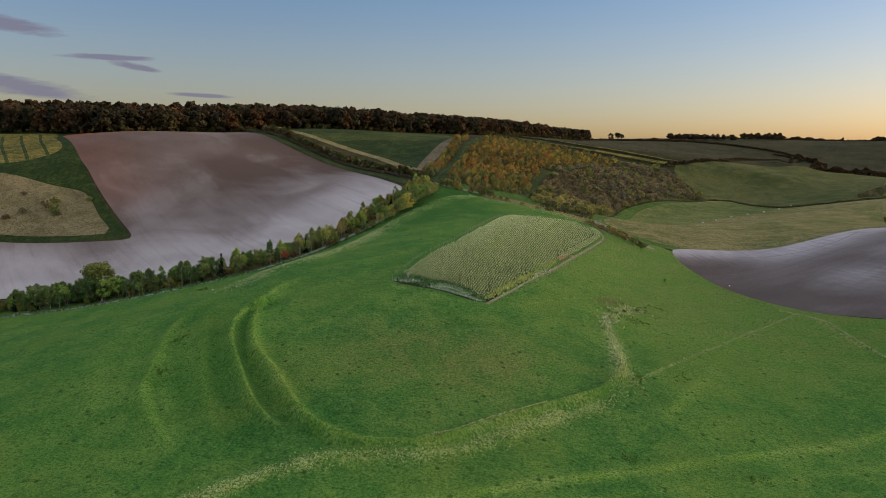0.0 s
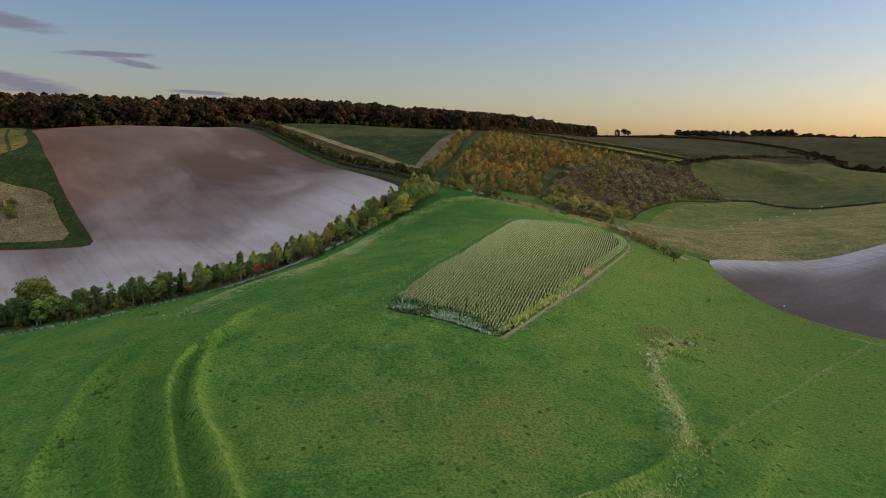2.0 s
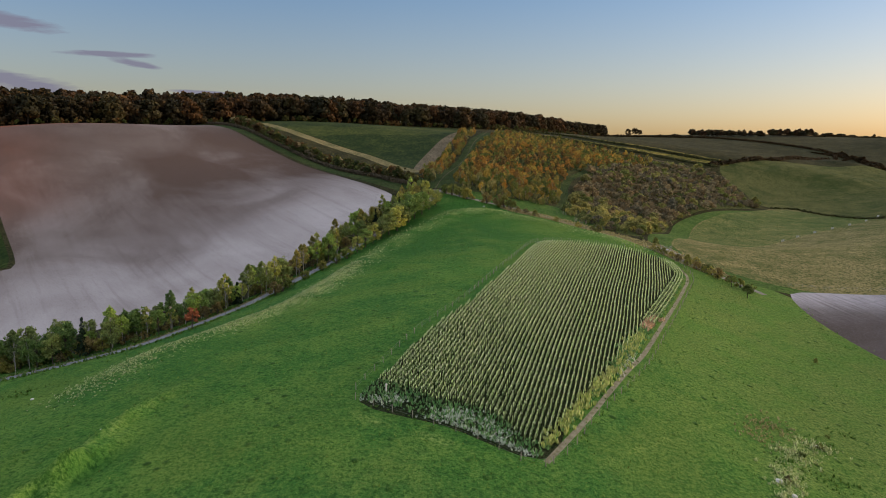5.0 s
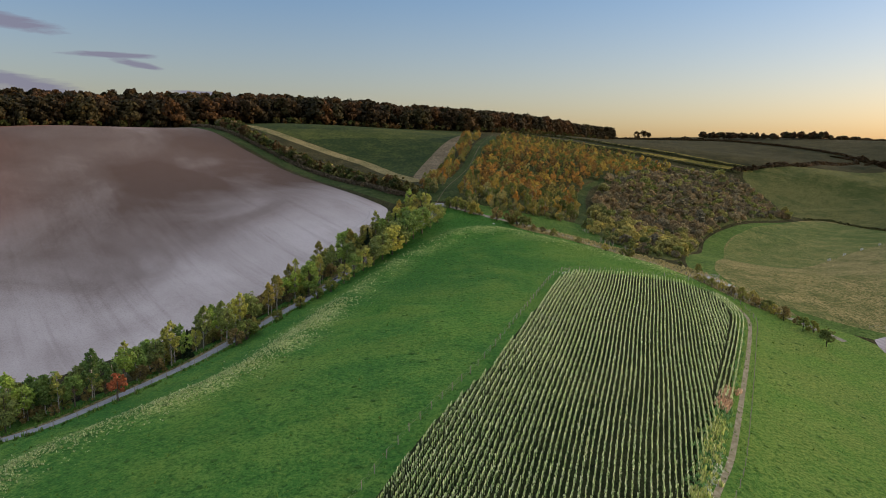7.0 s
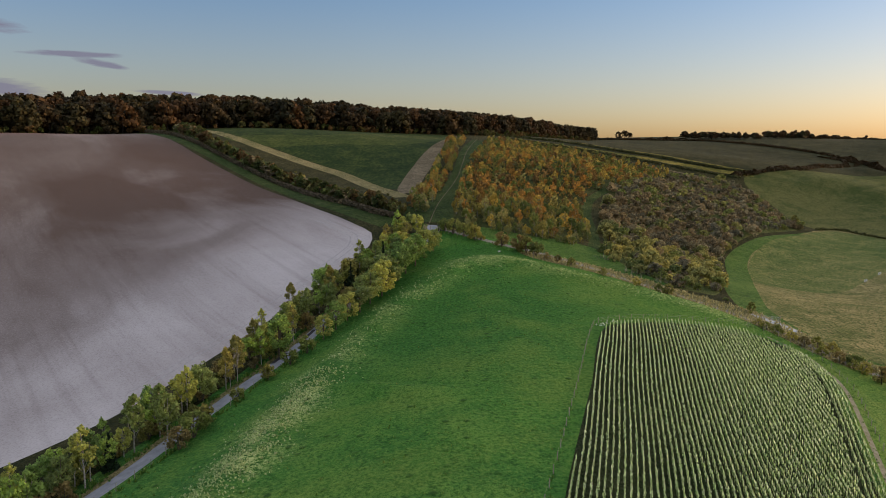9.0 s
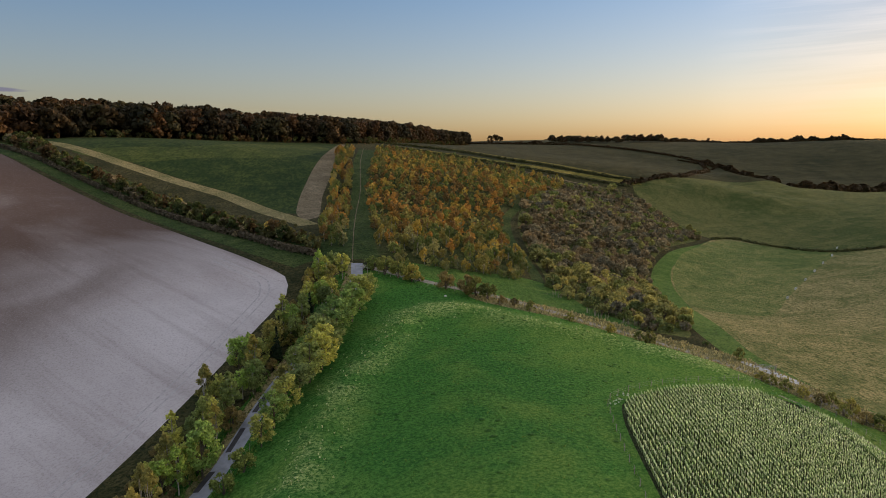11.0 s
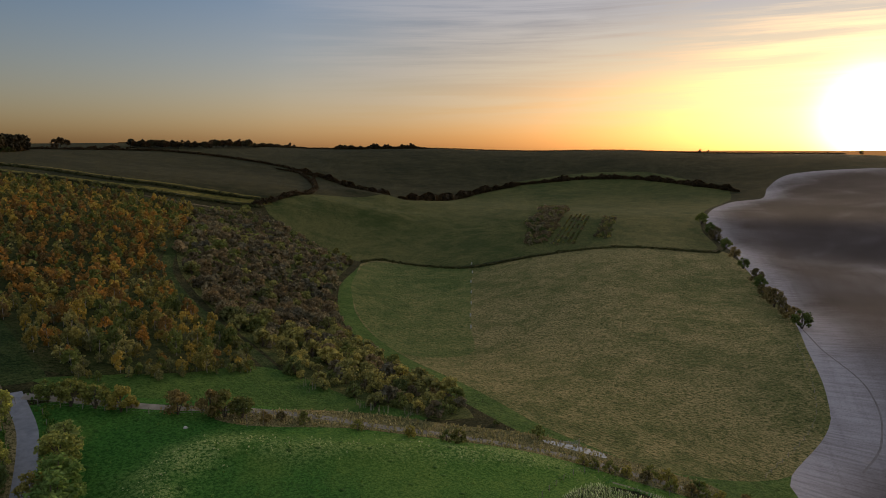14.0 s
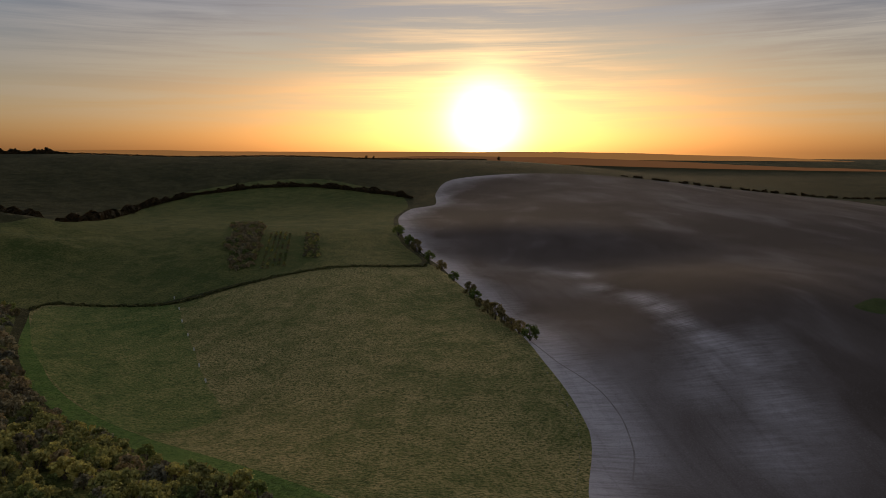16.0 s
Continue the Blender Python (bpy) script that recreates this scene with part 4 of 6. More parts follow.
def tree_meshes(seed, kind, variant=0):
    """Crown and trunk meshes of one tree, its foot at the origin, in metres."""
    rng = np.random.default_rng(seed)
    u = lambda a, b: float(rng.uniform(a, b))
    shape = {  # height, crown foot, crown radius, clumps, sprays, spray size, trunk radius, leaf, bark
        "birch": (7.5, 1.6, 1.45, 30, 980, 0.150, 0.10, L_GREEN, M_BIRCH),
        "ash": (7.0, 1.0, 2.4, 40, 1400, 0.165, 0.14, L_GREEN, M_BARK),
        "maple": (5.8, 1.2, 1.8, 30, 980, 0.150, 0.11, L_GREEN, M_BIRCH),
        "thorn": (3.6, 0.3, 2.1, 26, 900, 0.150, 0.11, L_BUSH, M_BARK),
        "standard": (3.3, 1.1, 1.6, 18, 520, 0.140, 0.09, [L_BUSH[0], L_BUSH[3]], M_DARK_BARK),
        "shrub": (2.4, 0.1, 1.5, 16, 420, 0.150, 0.06, L_BUSH, M_BARK),
        "sapling": (4.1, 0.10, 1.65, 24, 440, 0.170, 0.06, L_AUTUMN, M_BIRCH),
        "scrub": (3.0, 0.1, 2.1, 20, 470, 0.200, 0.08, L_SCRUB, M_BARK),
        "fir": (7.0, 0.6, 1.7, 0, 900, 0.16, 0.12, L_FIR, M_BARK),
        "red": (4.2, 1.0, 1.4, 18, 800, 0.135, 0.08, L_RED, M_BARK),
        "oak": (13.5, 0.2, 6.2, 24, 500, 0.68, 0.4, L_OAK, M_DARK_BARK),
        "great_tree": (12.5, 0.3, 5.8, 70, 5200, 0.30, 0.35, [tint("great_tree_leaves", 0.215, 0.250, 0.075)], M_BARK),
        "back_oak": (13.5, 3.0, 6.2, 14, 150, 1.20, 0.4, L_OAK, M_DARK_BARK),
        "far_sapling": (4.2, 0.10, 1.55, 13, 116, 0.30, 0.05, L_AUTUMN, M_BARK),
        "far_scrub": (3.0, 0.1, 2.1, 11, 112, 0.37, 0.06, L_SCRUB, M_BARK),
        "far_thorn": (3.8, 0.0, 2.2, 12, 128, 0.36, 0.08, L_FIELD, M_DARK_BARK),
    }[kind]
    tall, foot, wide, clumps, count, size, thick, leaf, skin = shape
    centres, radii, limbs = [], [], []
    far, domed = kind.startswith(("far", "back")), kind in ("oak", "back_oak")
    bend = (u(-0.3, 0.3), u(-0.3, 0.3))
    top = tall * 0.93
    limbs.append([((bend[0] * t * t, bend[1] * t * t, t * top - 0.3 * (t == 0)), thick * (1 - 0.85 * t) + 0.01) for t in (0, 0.2, 0.45, 0.7, 1)])
    if kind == "fir":
        for i in range(26):
            t = (i + 0.5) / 26
            a = i * 2.4
            r = wide * (1 - t) * u(0.7, 1.05)
            z = foot + (tall - foot) * t
            centres.append((math.cos(a) * r * 0.55, math.sin(a) * r * 0.55, z - 0.1 * r))
            radii.append(max(0.25, r * 0.6))
        centres.append((0, 0, tall - 0.3))
        radii.append(0.25)
    for i in range(clumps):
        t = u(0, 1) ** 0.85
        z = foot + (tall - foot) * (0.12 + 0.83 * t)
        if kind in ("birch", "sapling", "far_sapling"):
            belly = math.sin(math.pi * min(1, 0.18 + 0.80 * t)) ** 0.8
        elif kind in ("thorn", "shrub", "scrub", "far_scrub", "far_thorn"):
            belly = math.sqrt(max(0.05, 1 - (t * 1.02) ** 2.4))
        elif kind in ("oak", "back_oak"):
            belly = math.sqrt(max(0.10, 1 - t ** 3.2))
        else:
            belly = math.sin(math.pi * (0.22 + 0.66 * t)) ** 0.7
        a, r = u(0, 2 * math.pi), wide * belly * math.sqrt(u(0.15, 0.72))
        cx, cy = bend[0] * t + math.cos(a) * r, bend[1] * t + math.sin(a) * r
        centres.append((cx, cy, z))
        radii.append(wide * u(0.24, 0.42) * (0.65 + 0.35 * belly))
        if i % 3 == 0 and not far and not domed:
            z0 = max(0.2, z * u(0.45, 0.7))
            limbs.append([((bend[0] * 0.2, bend[1] * 0.2, z0), thick * 0.45), ((cx * 0.5, cy * 0.5, (z0 + z) / 2 + 0.1), thick * 0.28), ((cx, cy, z), 0.012)])
    if kind in ("thorn", "shrub", "scrub"):
        for i in range(4):
            a = u(0, 6.28)
            limbs.append([((0, 0, -0.2), thick), ((math.cos(a) * wide * 0.3, math.sin(a) * wide * 0.3, tall * 0.4), thick * 0.5), ((math.cos(a) * wide * 0.6, math.sin(a) * wide * 0.6, tall * 0.75), 0.015)])
    if isinstance(leaf, list):
        leaf = leaf[variant % len(leaf)]
    if kind in ("birch", "ash", "maple", "sapling", "thorn", "red"):
        # loose twigs between the clumps, so that the outline frays
        for i in range(clumps):
            cx, cy, cz = centres[i % len(centres)]
            k = u(0.75, 1.22)
            centres.append((cx * k, cy * k, min(tall, cz * u(0.92, 1.10))))
            radii.append(radii[i % len(radii)] * u(0.30, 0.55))
    v, f = sprays(rng, centres, radii, int(count * 1.25), size * 0.92, 0.85, 0.82 if domed else 0.55 if far else 0.25, 0.28 if domed else 0.55)
    crown = mesh_object("crown", v, f, leaf)
    tv, tf = tubes(limbs, 3 if far else 5)
    trunk = mesh_object("trunk", tv, tf, skin)
    return crown, trunk


KINDS = {}


def breed(kind, number):
    KINDS[kind] = [tree_meshes(100 + 17 * i + 1000 * len(KINDS), kind, i) for i in range(number)]


for kind, number in (("birch", 5), ("ash", 5), ("maple", 5), ("thorn", 4), ("shrub", 4), ("sapling", 12), ("scrub", 12), ("fir", 2), ("red", 1), ("oak", 8), ("back_oak", 8), ("standard", 2), ("great_tree", 1), ("far_sapling", 12), ("far_scrub", 12), ("far_thorn", 6)):
    breed(kind, number)

KINDS["grey_scrub"] = [KINDS["far_scrub"][i] for i in (1, 2, 5, 7, 8, 11, 4, 0)]
LABELS = {
    "birch": ("slender_tree", "slender pale-barked roadside tree turning yellow", "tree"),
    "ash": ("roadside_tree", "leafy green roadside tree with rounded crown", "tree"),
    "maple": ("young_tree", "young green roadside tree with clear stem", "tree"),
    "thorn": ("hawthorn", "dense rounded olive green hawthorn", "bush"),
    "shrub": ("shrub", "small low tangled olive shrub", "bush"),
    "sapling": ("plantation_tree", "young plantation tree in orange autumn leaf", "tree"),
    "scrub": ("scrub_bush", "grey-brown scrub bush on a valley side", "bush"),
    "fir": ("fir_tree", "dark green conical fir among roadside trees", "tree"),
    "great_tree": ("great_tree", "great round leafy tree standing in the roadside belt", "tree"),
    "standard": ("thorn_tree", "small wind-shaped thorn tree with a bare stem", "tree"),
    "red": ("red_tree", "small russet red tree beside the lane", "tree"),
    "oak": ("field_oak", "broad dark tree on the skyline", "tree"),
}
rnd = random.Random(11)


def plant(kind, x, y, size=1.0, group="", stretch=1.0, label="", pick=None):
    """One tree or bush with its foot in the ground."""
    name, text, category = LABELS[kind]
    crown, trunk = KINDS[kind][pick] if pick is not None else rnd.choice(KINDS[kind])
    root = tagged(new(name), label or text, category, group)
    part("trunk", trunk, root)
    part("crown", crown, root)
    root.empty_display_size = 0.2
    root.matrix_world = Matrix.LocRotScale((x, y, ground_at(x, y)), Euler((0, 0, rnd.uniform(0, 6.28))), (size, size, size * stretch))
    return root


def thicket(name, label, category, kinds, spots, rng, choose=None):
    """Many trees or bushes that nobody could count: one mesh of sprays or stems for each foliage colour."""
    root = tagged(new(name), label, category, "", "stuff")
    heaps = {}
    arr = np.array([(x, y) for x, y, _ in spots])
    for (x, y, size), z in zip(spots, ground_height(arr[:, 0], arr[:, 1])):
        pair = KINDS[kinds[0]][choose(x, y, rng)] if choose else rng.choice(KINDS[rng.choice(kinds)])
        a = rng.uniform(0, 6.28)
        c, q = math.cos(a) * size, math.sin(a) * size
        shade = rng.randrange(4)
        for me, word in zip(pair, ("crowns", "stems")):
            co = np.empty(len(me.vertices) * 3, np.float32)
            me.vertices.foreach_get("co", co)
            idx = np.empty(len(me.loops), np.int32)
            me.loops.foreach_get("vertex_index", idx)
            co = co.reshape(-1, 3)
            heap = heaps.setdefault((word, me.materials[0].name, shade if word == "crowns" else 0), [[], [], 0])
            heap[0].append(np.column_stack([co[:, 0] * c - co[:, 1] * q + x, co[:, 0] * q + co[:, 1] * c + y, co[:, 2] * size + z]))
            heap[1].append(idx.reshape(-1, 4) + heap[2])
            heap[2] += len(co)
    for (word, mat, _), (vs, fs, _) in heaps.items():
        part(word, mesh_object(word, np.concatenate(vs), np.concatenate(fs), bpy.data.materials[mat]), root)
    return root


def hedge(line, width, height, label, leaf=L_HEDGE, density=9.0, size=0.28, seed=1, gaps=0.0, trimmed=False):
    """A clipped or grown-out hedge along a line: uneven sprays round a dark core."""
    rng = np.random.default_rng(seed)
    line = np.array(line)
    z = ground_height(line[:, 0], line[:, 1])
    seg = np.linalg.norm(np.diff(line, axis=0), axis=1)
    along = np.concatenate([[0], np.cumsum(seg)])
    n = int(along[-1] * density * max(1.0, width * height / 2))
    s = rng.uniform(0, along[-1], n)
    wave = rng.normal(0.97, 0.03, n) if trimmed else 0.75 + 0.25 * np.sin(s * 0.9 + 3 * np.sin(s * 0.23)) + rng.normal(0, 0.06, n)
    if width >= 5:
        # grown-out trees of uneven height, dying away at the ends
        wave = wave * (0.72 + 0.22 * np.sin(s * 0.11 + seed) + 0.16 * np.sin(s * 0.29 + 2 * seed)) * np.clip(np.minimum(s, along[-1] - s) / 25.0, 0.25, 1)
    if gaps:
        keep = np.sin(s * 0.31 + 2 * np.sin(s * 0.07)) > gaps
        s, wave, n = s[keep], wave[keep], int(keep.sum())
    x, y, g = np.interp(s, along, line[:, 0]), np.interp(s, along, line[:, 1]), np.interp(s, along, z)
    d = np.gradient(line, axis=0)
    d /= np.linalg.norm(d, axis=1)[:, None]
    nx, ny = np.interp(s, along, -d[:, 1]), np.interp(s, along, d[:, 0])
    a = rng.uniform(0, math.pi, n)
    r = 0.55 + 0.45 * np.sqrt(rng.random(n))
    off, up = np.cos(a) * r * width / 2 * wave, np.sin(a) ** 0.7 * r * height * wave
    centres = np.column_stack([x + nx * off, y + ny * off, g + up])
    out = np.column_stack([nx * np.cos(a), ny * np.cos(a), np.sin(a)]) + rng.normal(0, 0.5, (n, 3))
    out /= np.linalg.norm(out, axis=1)[:, None]
    side = np.cross(out, rng.normal(size=(n, 3)))
    side /= np.linalg.norm(side, axis=1)[:, None] + 1e-9
    upv = np.cross(out, side)
    q = size * rng.uniform(0.6, 1.5, n)[:, None]
    v = np.stack([centres - side * q - upv * q, centres + side * q - upv * q, centres + side * q + upv * q, centres - side * q + upv * q], 1).reshape(-1, 3)
    me = mesh_object("hedge", v, np.arange(n * 4).reshape(-1, 4), leaf)
    return tagged(new("hedge", me), label, "hedge")


def scatter(ring, spacing, seed, jitter=0.45):
    """Spots in a ring, on a loose grid."""
    rng = np.random.default_rng(seed)
    ring = np.array(ring, float)
    lo, hi = ring.min(0), ring.max(0)
    gx, gy = np.meshgrid(np.arange(lo[0], hi[0], spacing), np.arange(lo[1], hi[1], spacing))
    p = np.stack([gx.ravel(), gy.ravel()], 1) + rng.uniform(-jitter, jitter, (gx.size, 2)) * spacing
    return p[inside(p[:, 0], p[:, 1], ring)]


def spread(line, width, count, rng):
    """Spots strewn along a line."""
    seg = np.concatenate([[0], np.cumsum(np.linalg.norm(np.diff(line, axis=0), axis=1))])
    s = rng.uniform(0, seg[-1], count)
    return np.column_stack([np.interp(s, seg, line[:, 0]), np.interp(s, seg, line[:, 1])]) + rng.normal(0, width, (count, 2))


# trees between the lane and the ploughland
def along_line(line, s):
    seg = np.concatenate([[0], np.cumsum(np.linalg.norm(np.diff(line, axis=0), axis=1))])
    p = np.array([np.interp(s, seg, line[:, 0]), np.interp(s, seg, line[:, 1])])
    q = np.array([np.interp(s + 1, seg, line[:, 0]), np.interp(s + 1, seg, line[:, 1])])
    d = (q - p) / max(np.linalg.norm(q - p), 1e-6)
    return p, np.array([-d[1], d[0]]), seg[-1]


_, _, lane_length = along_line(LANE, 0)
s = 120.0
while s < lane_length - 6:
    p, left, _ = along_line(LANE, s)
    # a dense green belt where the lane turns off, slender and paler trees further up
    dense = s < 262
    for k in range(6 if dense else 4):
        off = rnd.uniform(4.2, 13.5) if s < 285 else rnd.uniform(2.6, 9.0)
        kind = rnd.choices(["birch", "ash", "maple", "thorn", "shrub", "fir"], [2, 3.5, 3, 5, 1, 0.5] if dense else [5, 2.4, 5, 1.6, 2.6, 0.3])[0]
        tone = None
        if kind in ("birch", "ash", "maple"):
            tone = rnd.choice([0, 0, 2, 2, 1]) if dense else rnd.choice([0, 0, 1, 1, 2, 3]) if s < 330 else rnd.choice([1, 2, 3, 3, 4])
        q = p + left * off + np.array([rnd.uniform(-1.5, 1.5), rnd.uniform(-1.5, 1.5)])
        plant(kind, q[0], q[1], rnd.uniform(0.8, 1.25), "trees beside the lane", 1.0, "", tone)
    for k in range(2):
        q = p + left * rnd.uniform(4.0, 12.0) + np.array([rnd.uniform(-2, 2), rnd.uniform(-2, 2)])
        plant("shrub", q[0], q[1], rnd.uniform(0.6, 1.1), "undergrowth beside the lane")
    s += rnd.uniform(4.0, 5.4)
plant("red", -56, 244, 1.1, "trees beside the lane")
plant("great_tree", -121, 240, 1.0, "trees beside the lane")
# bushes and thorn trees on the pasture side of the lane
for x, y, size in ((-44.5, 271, 1.0), (-43.5, 275, 1.2), (-43, 279, 1.0), (-40, 288, 0.7), (-36.5, 296, 0.8), (-33.5, 302, 0.9), (-31, 306.5, 1.0)):
    plant("thorn", x, y, size, "thorn bushes beside the lane")
for x, y, size in ((-28.5, 312.5, 0.8), (-26.5, 317.5, 0.95), (-24.5, 322, 1.0), (-22, 326, 1.0), (-20, 331, 1.2), (-17.5, 335, 1.35), (-16.5, 341, 1.4), (-14, 345, 1.35), (-12, 350, 1.4), (-9.5, 355, 1.3), (-7, 361, 1.25), (-4.5, 366, 1.0)):
    plant("ash", x, y, size * 1.15, "thorn trees beside the lane", 0.8, "broad olive thorn tree beside the lane", rnd.choice([0, 2, 2, 3]))
for x, y, size in ((-24.5, 328, 0.95), (-22.5, 334, 1.05), (-20, 338, 1.1), (-17.5, 346, 1.05), (-15.5, 352, 1.1), (-12, 358, 0.95)):
    plant("maple", x, y, size * 1.2, "thorn trees beside the lane", 0.85, "broad olive thorn tree beside the lane", rnd.choice([0, 2, 4]))
# hedge bushes along the farm track, below the plantation
for x, y, size, kind in ((-0.5, 384, 1.1, "thorn"), (2, 381, 1.35, "thorn"), (5, 378.5, 1.2, "thorn"), (8, 375.5, 1.25, "thorn"), (10, 376, 0.9, "shrub"), (15.5, 370.5, 1.25, "thorn"), (20, 367.5, 1.3, "thorn"), (22, 366.2, 1.35, "thorn"), (24.5, 364.5, 1.1, "thorn"), (27, 361, 0.9, "shrub"),
                         (30, 360.5, 0.8, "shrub"), (33, 358, 0.9, "shrub"), (40, 351, 0.8, "shrub"), (47, 344, 0.9, "shrub"), (51, 339, 0.9, "shrub"), (52.5, 337.5, 1.1, "shrub")):
    plant(kind, x, y, size, "bushes along the farm track")
s = 100.0
_, _, track_length = along_line(TRACK, 0)
while s < track_length - 2:
    p, left, _ = along_line(TRACK, s)
    q = p - left * rnd.uniform(2.4, 3.4)
    plant("shrub", q[0], q[1], rnd.uniform(0.7, 1.1), "bushes along the farm track")
    s += rnd.uniform(2.2, 4.2)
for x, y, size, kind in ((71, 332, 1.0, "shrub"), (69, 341, 0.5, "shrub"), (74.6, 310, 1.0, "shrub"), (76, 307, 1.1, "shrub"), (77.4, 302, 1.1, "shrub"), (77.8, 294, 1.0, "standard"), (79.6, 288.5, 0.95, "standard"), (80.4, 280, 1.0, "standard")):
    plant(kind, x, y, size, "bushes along the farm track")

# plantation: young trees in autumn leaf
PLANTATION_LABELS = ["young plantation tree in %s leaf" % c for c in ("orange autumn", "golden yellow autumn", "rust brown autumn", "still green", "olive green", "pale grey-green")]
spots = scatter(PLANTATION, 3.7, 5)
spots = spots[away(spots[:, 0], spots[:, 1], GLADE) > 2.0]
spots = spots[np.argsort(spots[:, 1])]


def autumn_tone(x, y, rng):
    """The middle of the slope has turned orange and rust, its foot is greener."""
    warm, foot = math.exp(-((y - 495) / 62) ** 2), max(0.0, min(1.0, (455 - y) / 50))
    return rng.choices(range(6), [0.35 + 2.6 * warm, 1.5 + 0.6 * foot, 1.0 + 1.3 * warm - 0.9 * foot, 1.5 + 1.2 * foot, 1.5, 0.4 + 0.6 * foot])[0] + 6 * rng.randint(0, 1)


for x, y in spots[:170]:
    tone = autumn_tone(x, y, rnd)
    plant("sapling", x, y, rnd.choice([0.5, 0.7, 0.8, 0.95, 1.05, 1.2]), "plantation trees", rnd.uniform(0.85, 1.25), PLANTATION_LABELS[tone % 6], tone)
# small green saplings down to the lawn
r4 = np.random.default_rng(4)
for x, y in np.concatenate([spread(smooth_line([(4, 394), (9, 390), (20, 386.5), (30, 386), (40, 385)], 2), 1.0, 30, r4), spread(smooth_line([(41, 386), (46, 400), (50, 414)], 2), 1.5, 16, r4)]):
    plant("sapling", x, y, rnd.uniform(0.35, 0.75), "plantation trees", 1.0, PLANTATION_LABELS[3], rnd.choice([3, 9, 4, 5]))
r5 = random.Random(5)
thicket("plantation", "upper part of an orange autumn plantation", "plantation", ["far_sapling"], [(x, y, r5.uniform(0.55, 1.2)) for x, y in spots[170:]], r5, autumn_tone)
# single file of trees beside the ride
s = 4.0
ROW = smooth_line([(-10, 402), (-5, 440), (4, 510), (18, 622)], 4)
_, _, row_length = along_line(ROW, 0)
while s < row_length:
    p, left, _ = along_line(ROW, s)
    for k in range(3):
        q = p + left * rnd.uniform(-4.0, 4.0)
        plant("sapling", q[0], q[1], rnd.uniform(0.7, 1.15), "trees beside the ride", rnd.uniform(1.0, 1.3))
    s += rnd.uniform(4.0, 6.0)

# scrub on the valley side
spots = scatter(SCRUB, 4.1, 8)
spots = spots[away(spots[:, 0], spots[:, 1], GLADE) > 2.4]
spots = spots[np.argsort(np.hypot(spots[:, 0] + 40, spots[:, 1] - 250))]
for x, y in spots[:290]:
    plant("scrub", x, y, rnd.choice([0.65, 0.8, 0.95, 1.1, 1.25, 1.5]), "scrub bushes", 1.0, "", rnd.choice([0, 6, 4, 10, 5, 3, 1, 9, 3, 0] if y < 430 else [1, 2, 5, 7, 8, 11, 0]))
r8 = random.Random(8)
thicket("scrub", "grey-brown thorn scrub up the valley side", "scrub", ["grey_scrub"], [(x, y, r8.choice([0.65, 0.8, 1.0, 1.2, 1.5])) for x, y in spots[290:]], r8)
for x, y, size in ((194, 530, 0.9), (203, 552, 1.1), (199, 541, 1.0)):
    plant("thorn", x, y, size, "thorn bushes at the scrub edge")

# the wood along the skyline
WOOD = [(-520, 545), (-400, 545), (-300, 542), (-265, 524), (-215, 562), (-172, 598), (-140, 618), (-106, 634), (-39, 668), (25, 702), (60, 745), (110, 850), (170, 980), (225, 1080), (150, 1110), (20, 900), (-60, 780), (-200, 690), (-320, 640), (-520, 640)]
WOOD_EDGE = np.array(WOOD[:14], float)
r9 = random.Random(9)
spots = scatter(WOOD, 8.0, 9)
depth_in = away(spots[:, 0], spots[:, 1], WOOD_EDGE)
grown = [(x, y, r9.uniform(0.88, 1.2) * (1.2 if x < -60 else 1.08)) for x, y in spots]
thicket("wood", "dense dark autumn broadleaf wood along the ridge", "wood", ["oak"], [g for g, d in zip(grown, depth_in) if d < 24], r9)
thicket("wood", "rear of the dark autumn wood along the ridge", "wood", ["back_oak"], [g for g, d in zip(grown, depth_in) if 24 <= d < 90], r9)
fringe = spread(smooth_line(WOOD_EDGE, 5), 2.2, 330, np.random.default_rng(19))
thicket("wood_fringe", "dark undergrowth along the edge of the wood", "scrub", ["far_thorn"], [(x, y, r9.uniform(0.7, 1.3)) for x, y in fringe], r9)

# hedges
hedge(HEDGE_TOP, 2.2, 1.9, "low brown trimmed hedge along the ploughland", L_CLIPPED, 24.0, 0.22, 2, 0.0, True)
r3 = random.Random(3)
bushy = spread(smooth_line([(-152, 598), (-137, 569), (-113, 533), (-98, 515), (-74, 491), (-61, 476), (-46, 452), (-34, 430), (-25, 418), (-13, 404)], 3), 1.5, 210, np.random.default_rng(3))
thicket("field_hedge", "overgrown bushy hedge beside a stubble strip", "hedge", ["far_thorn", "far_thorn", "far_scrub"], [(x, y, r3.uniform(0.8, 1.45)) for x, y in bushy], r3)
for x, y, size in ((-63, 480, 0.9), (-42, 448, 0.7), (-27, 424, 1.0)):
    plant("sapling", x, y, size, "small trees in the hedge", 1.0, "golden young tree standing in a dark hedge", 1)
hedge(smooth_line(BOUND, 4), 2.0, 1.5, "low dark hedge across the valley pasture", seed=4)
hedge(smooth_line([(318, 387), (345, 392), (380, 414)], 4), 1.6, 1.2, "thin gappy hedge on the rise", seed=5, gaps=-0.2)
hedge(smooth_line([(467, 952), (470, 899), (446, 820), (400, 740), (346, 656)], 8), 9, 6, "dark belt of hedgerow trees", L_WOOD, 1.6, 0.9, 6)
hedge(smooth_line([(347, 646), (395, 662), (470, 700), (560, 733), (640, 730)], 8), 10, 7, "dark belt of hedgerow trees across the valley", L_WOOD, 1.6, 0.9, 7)
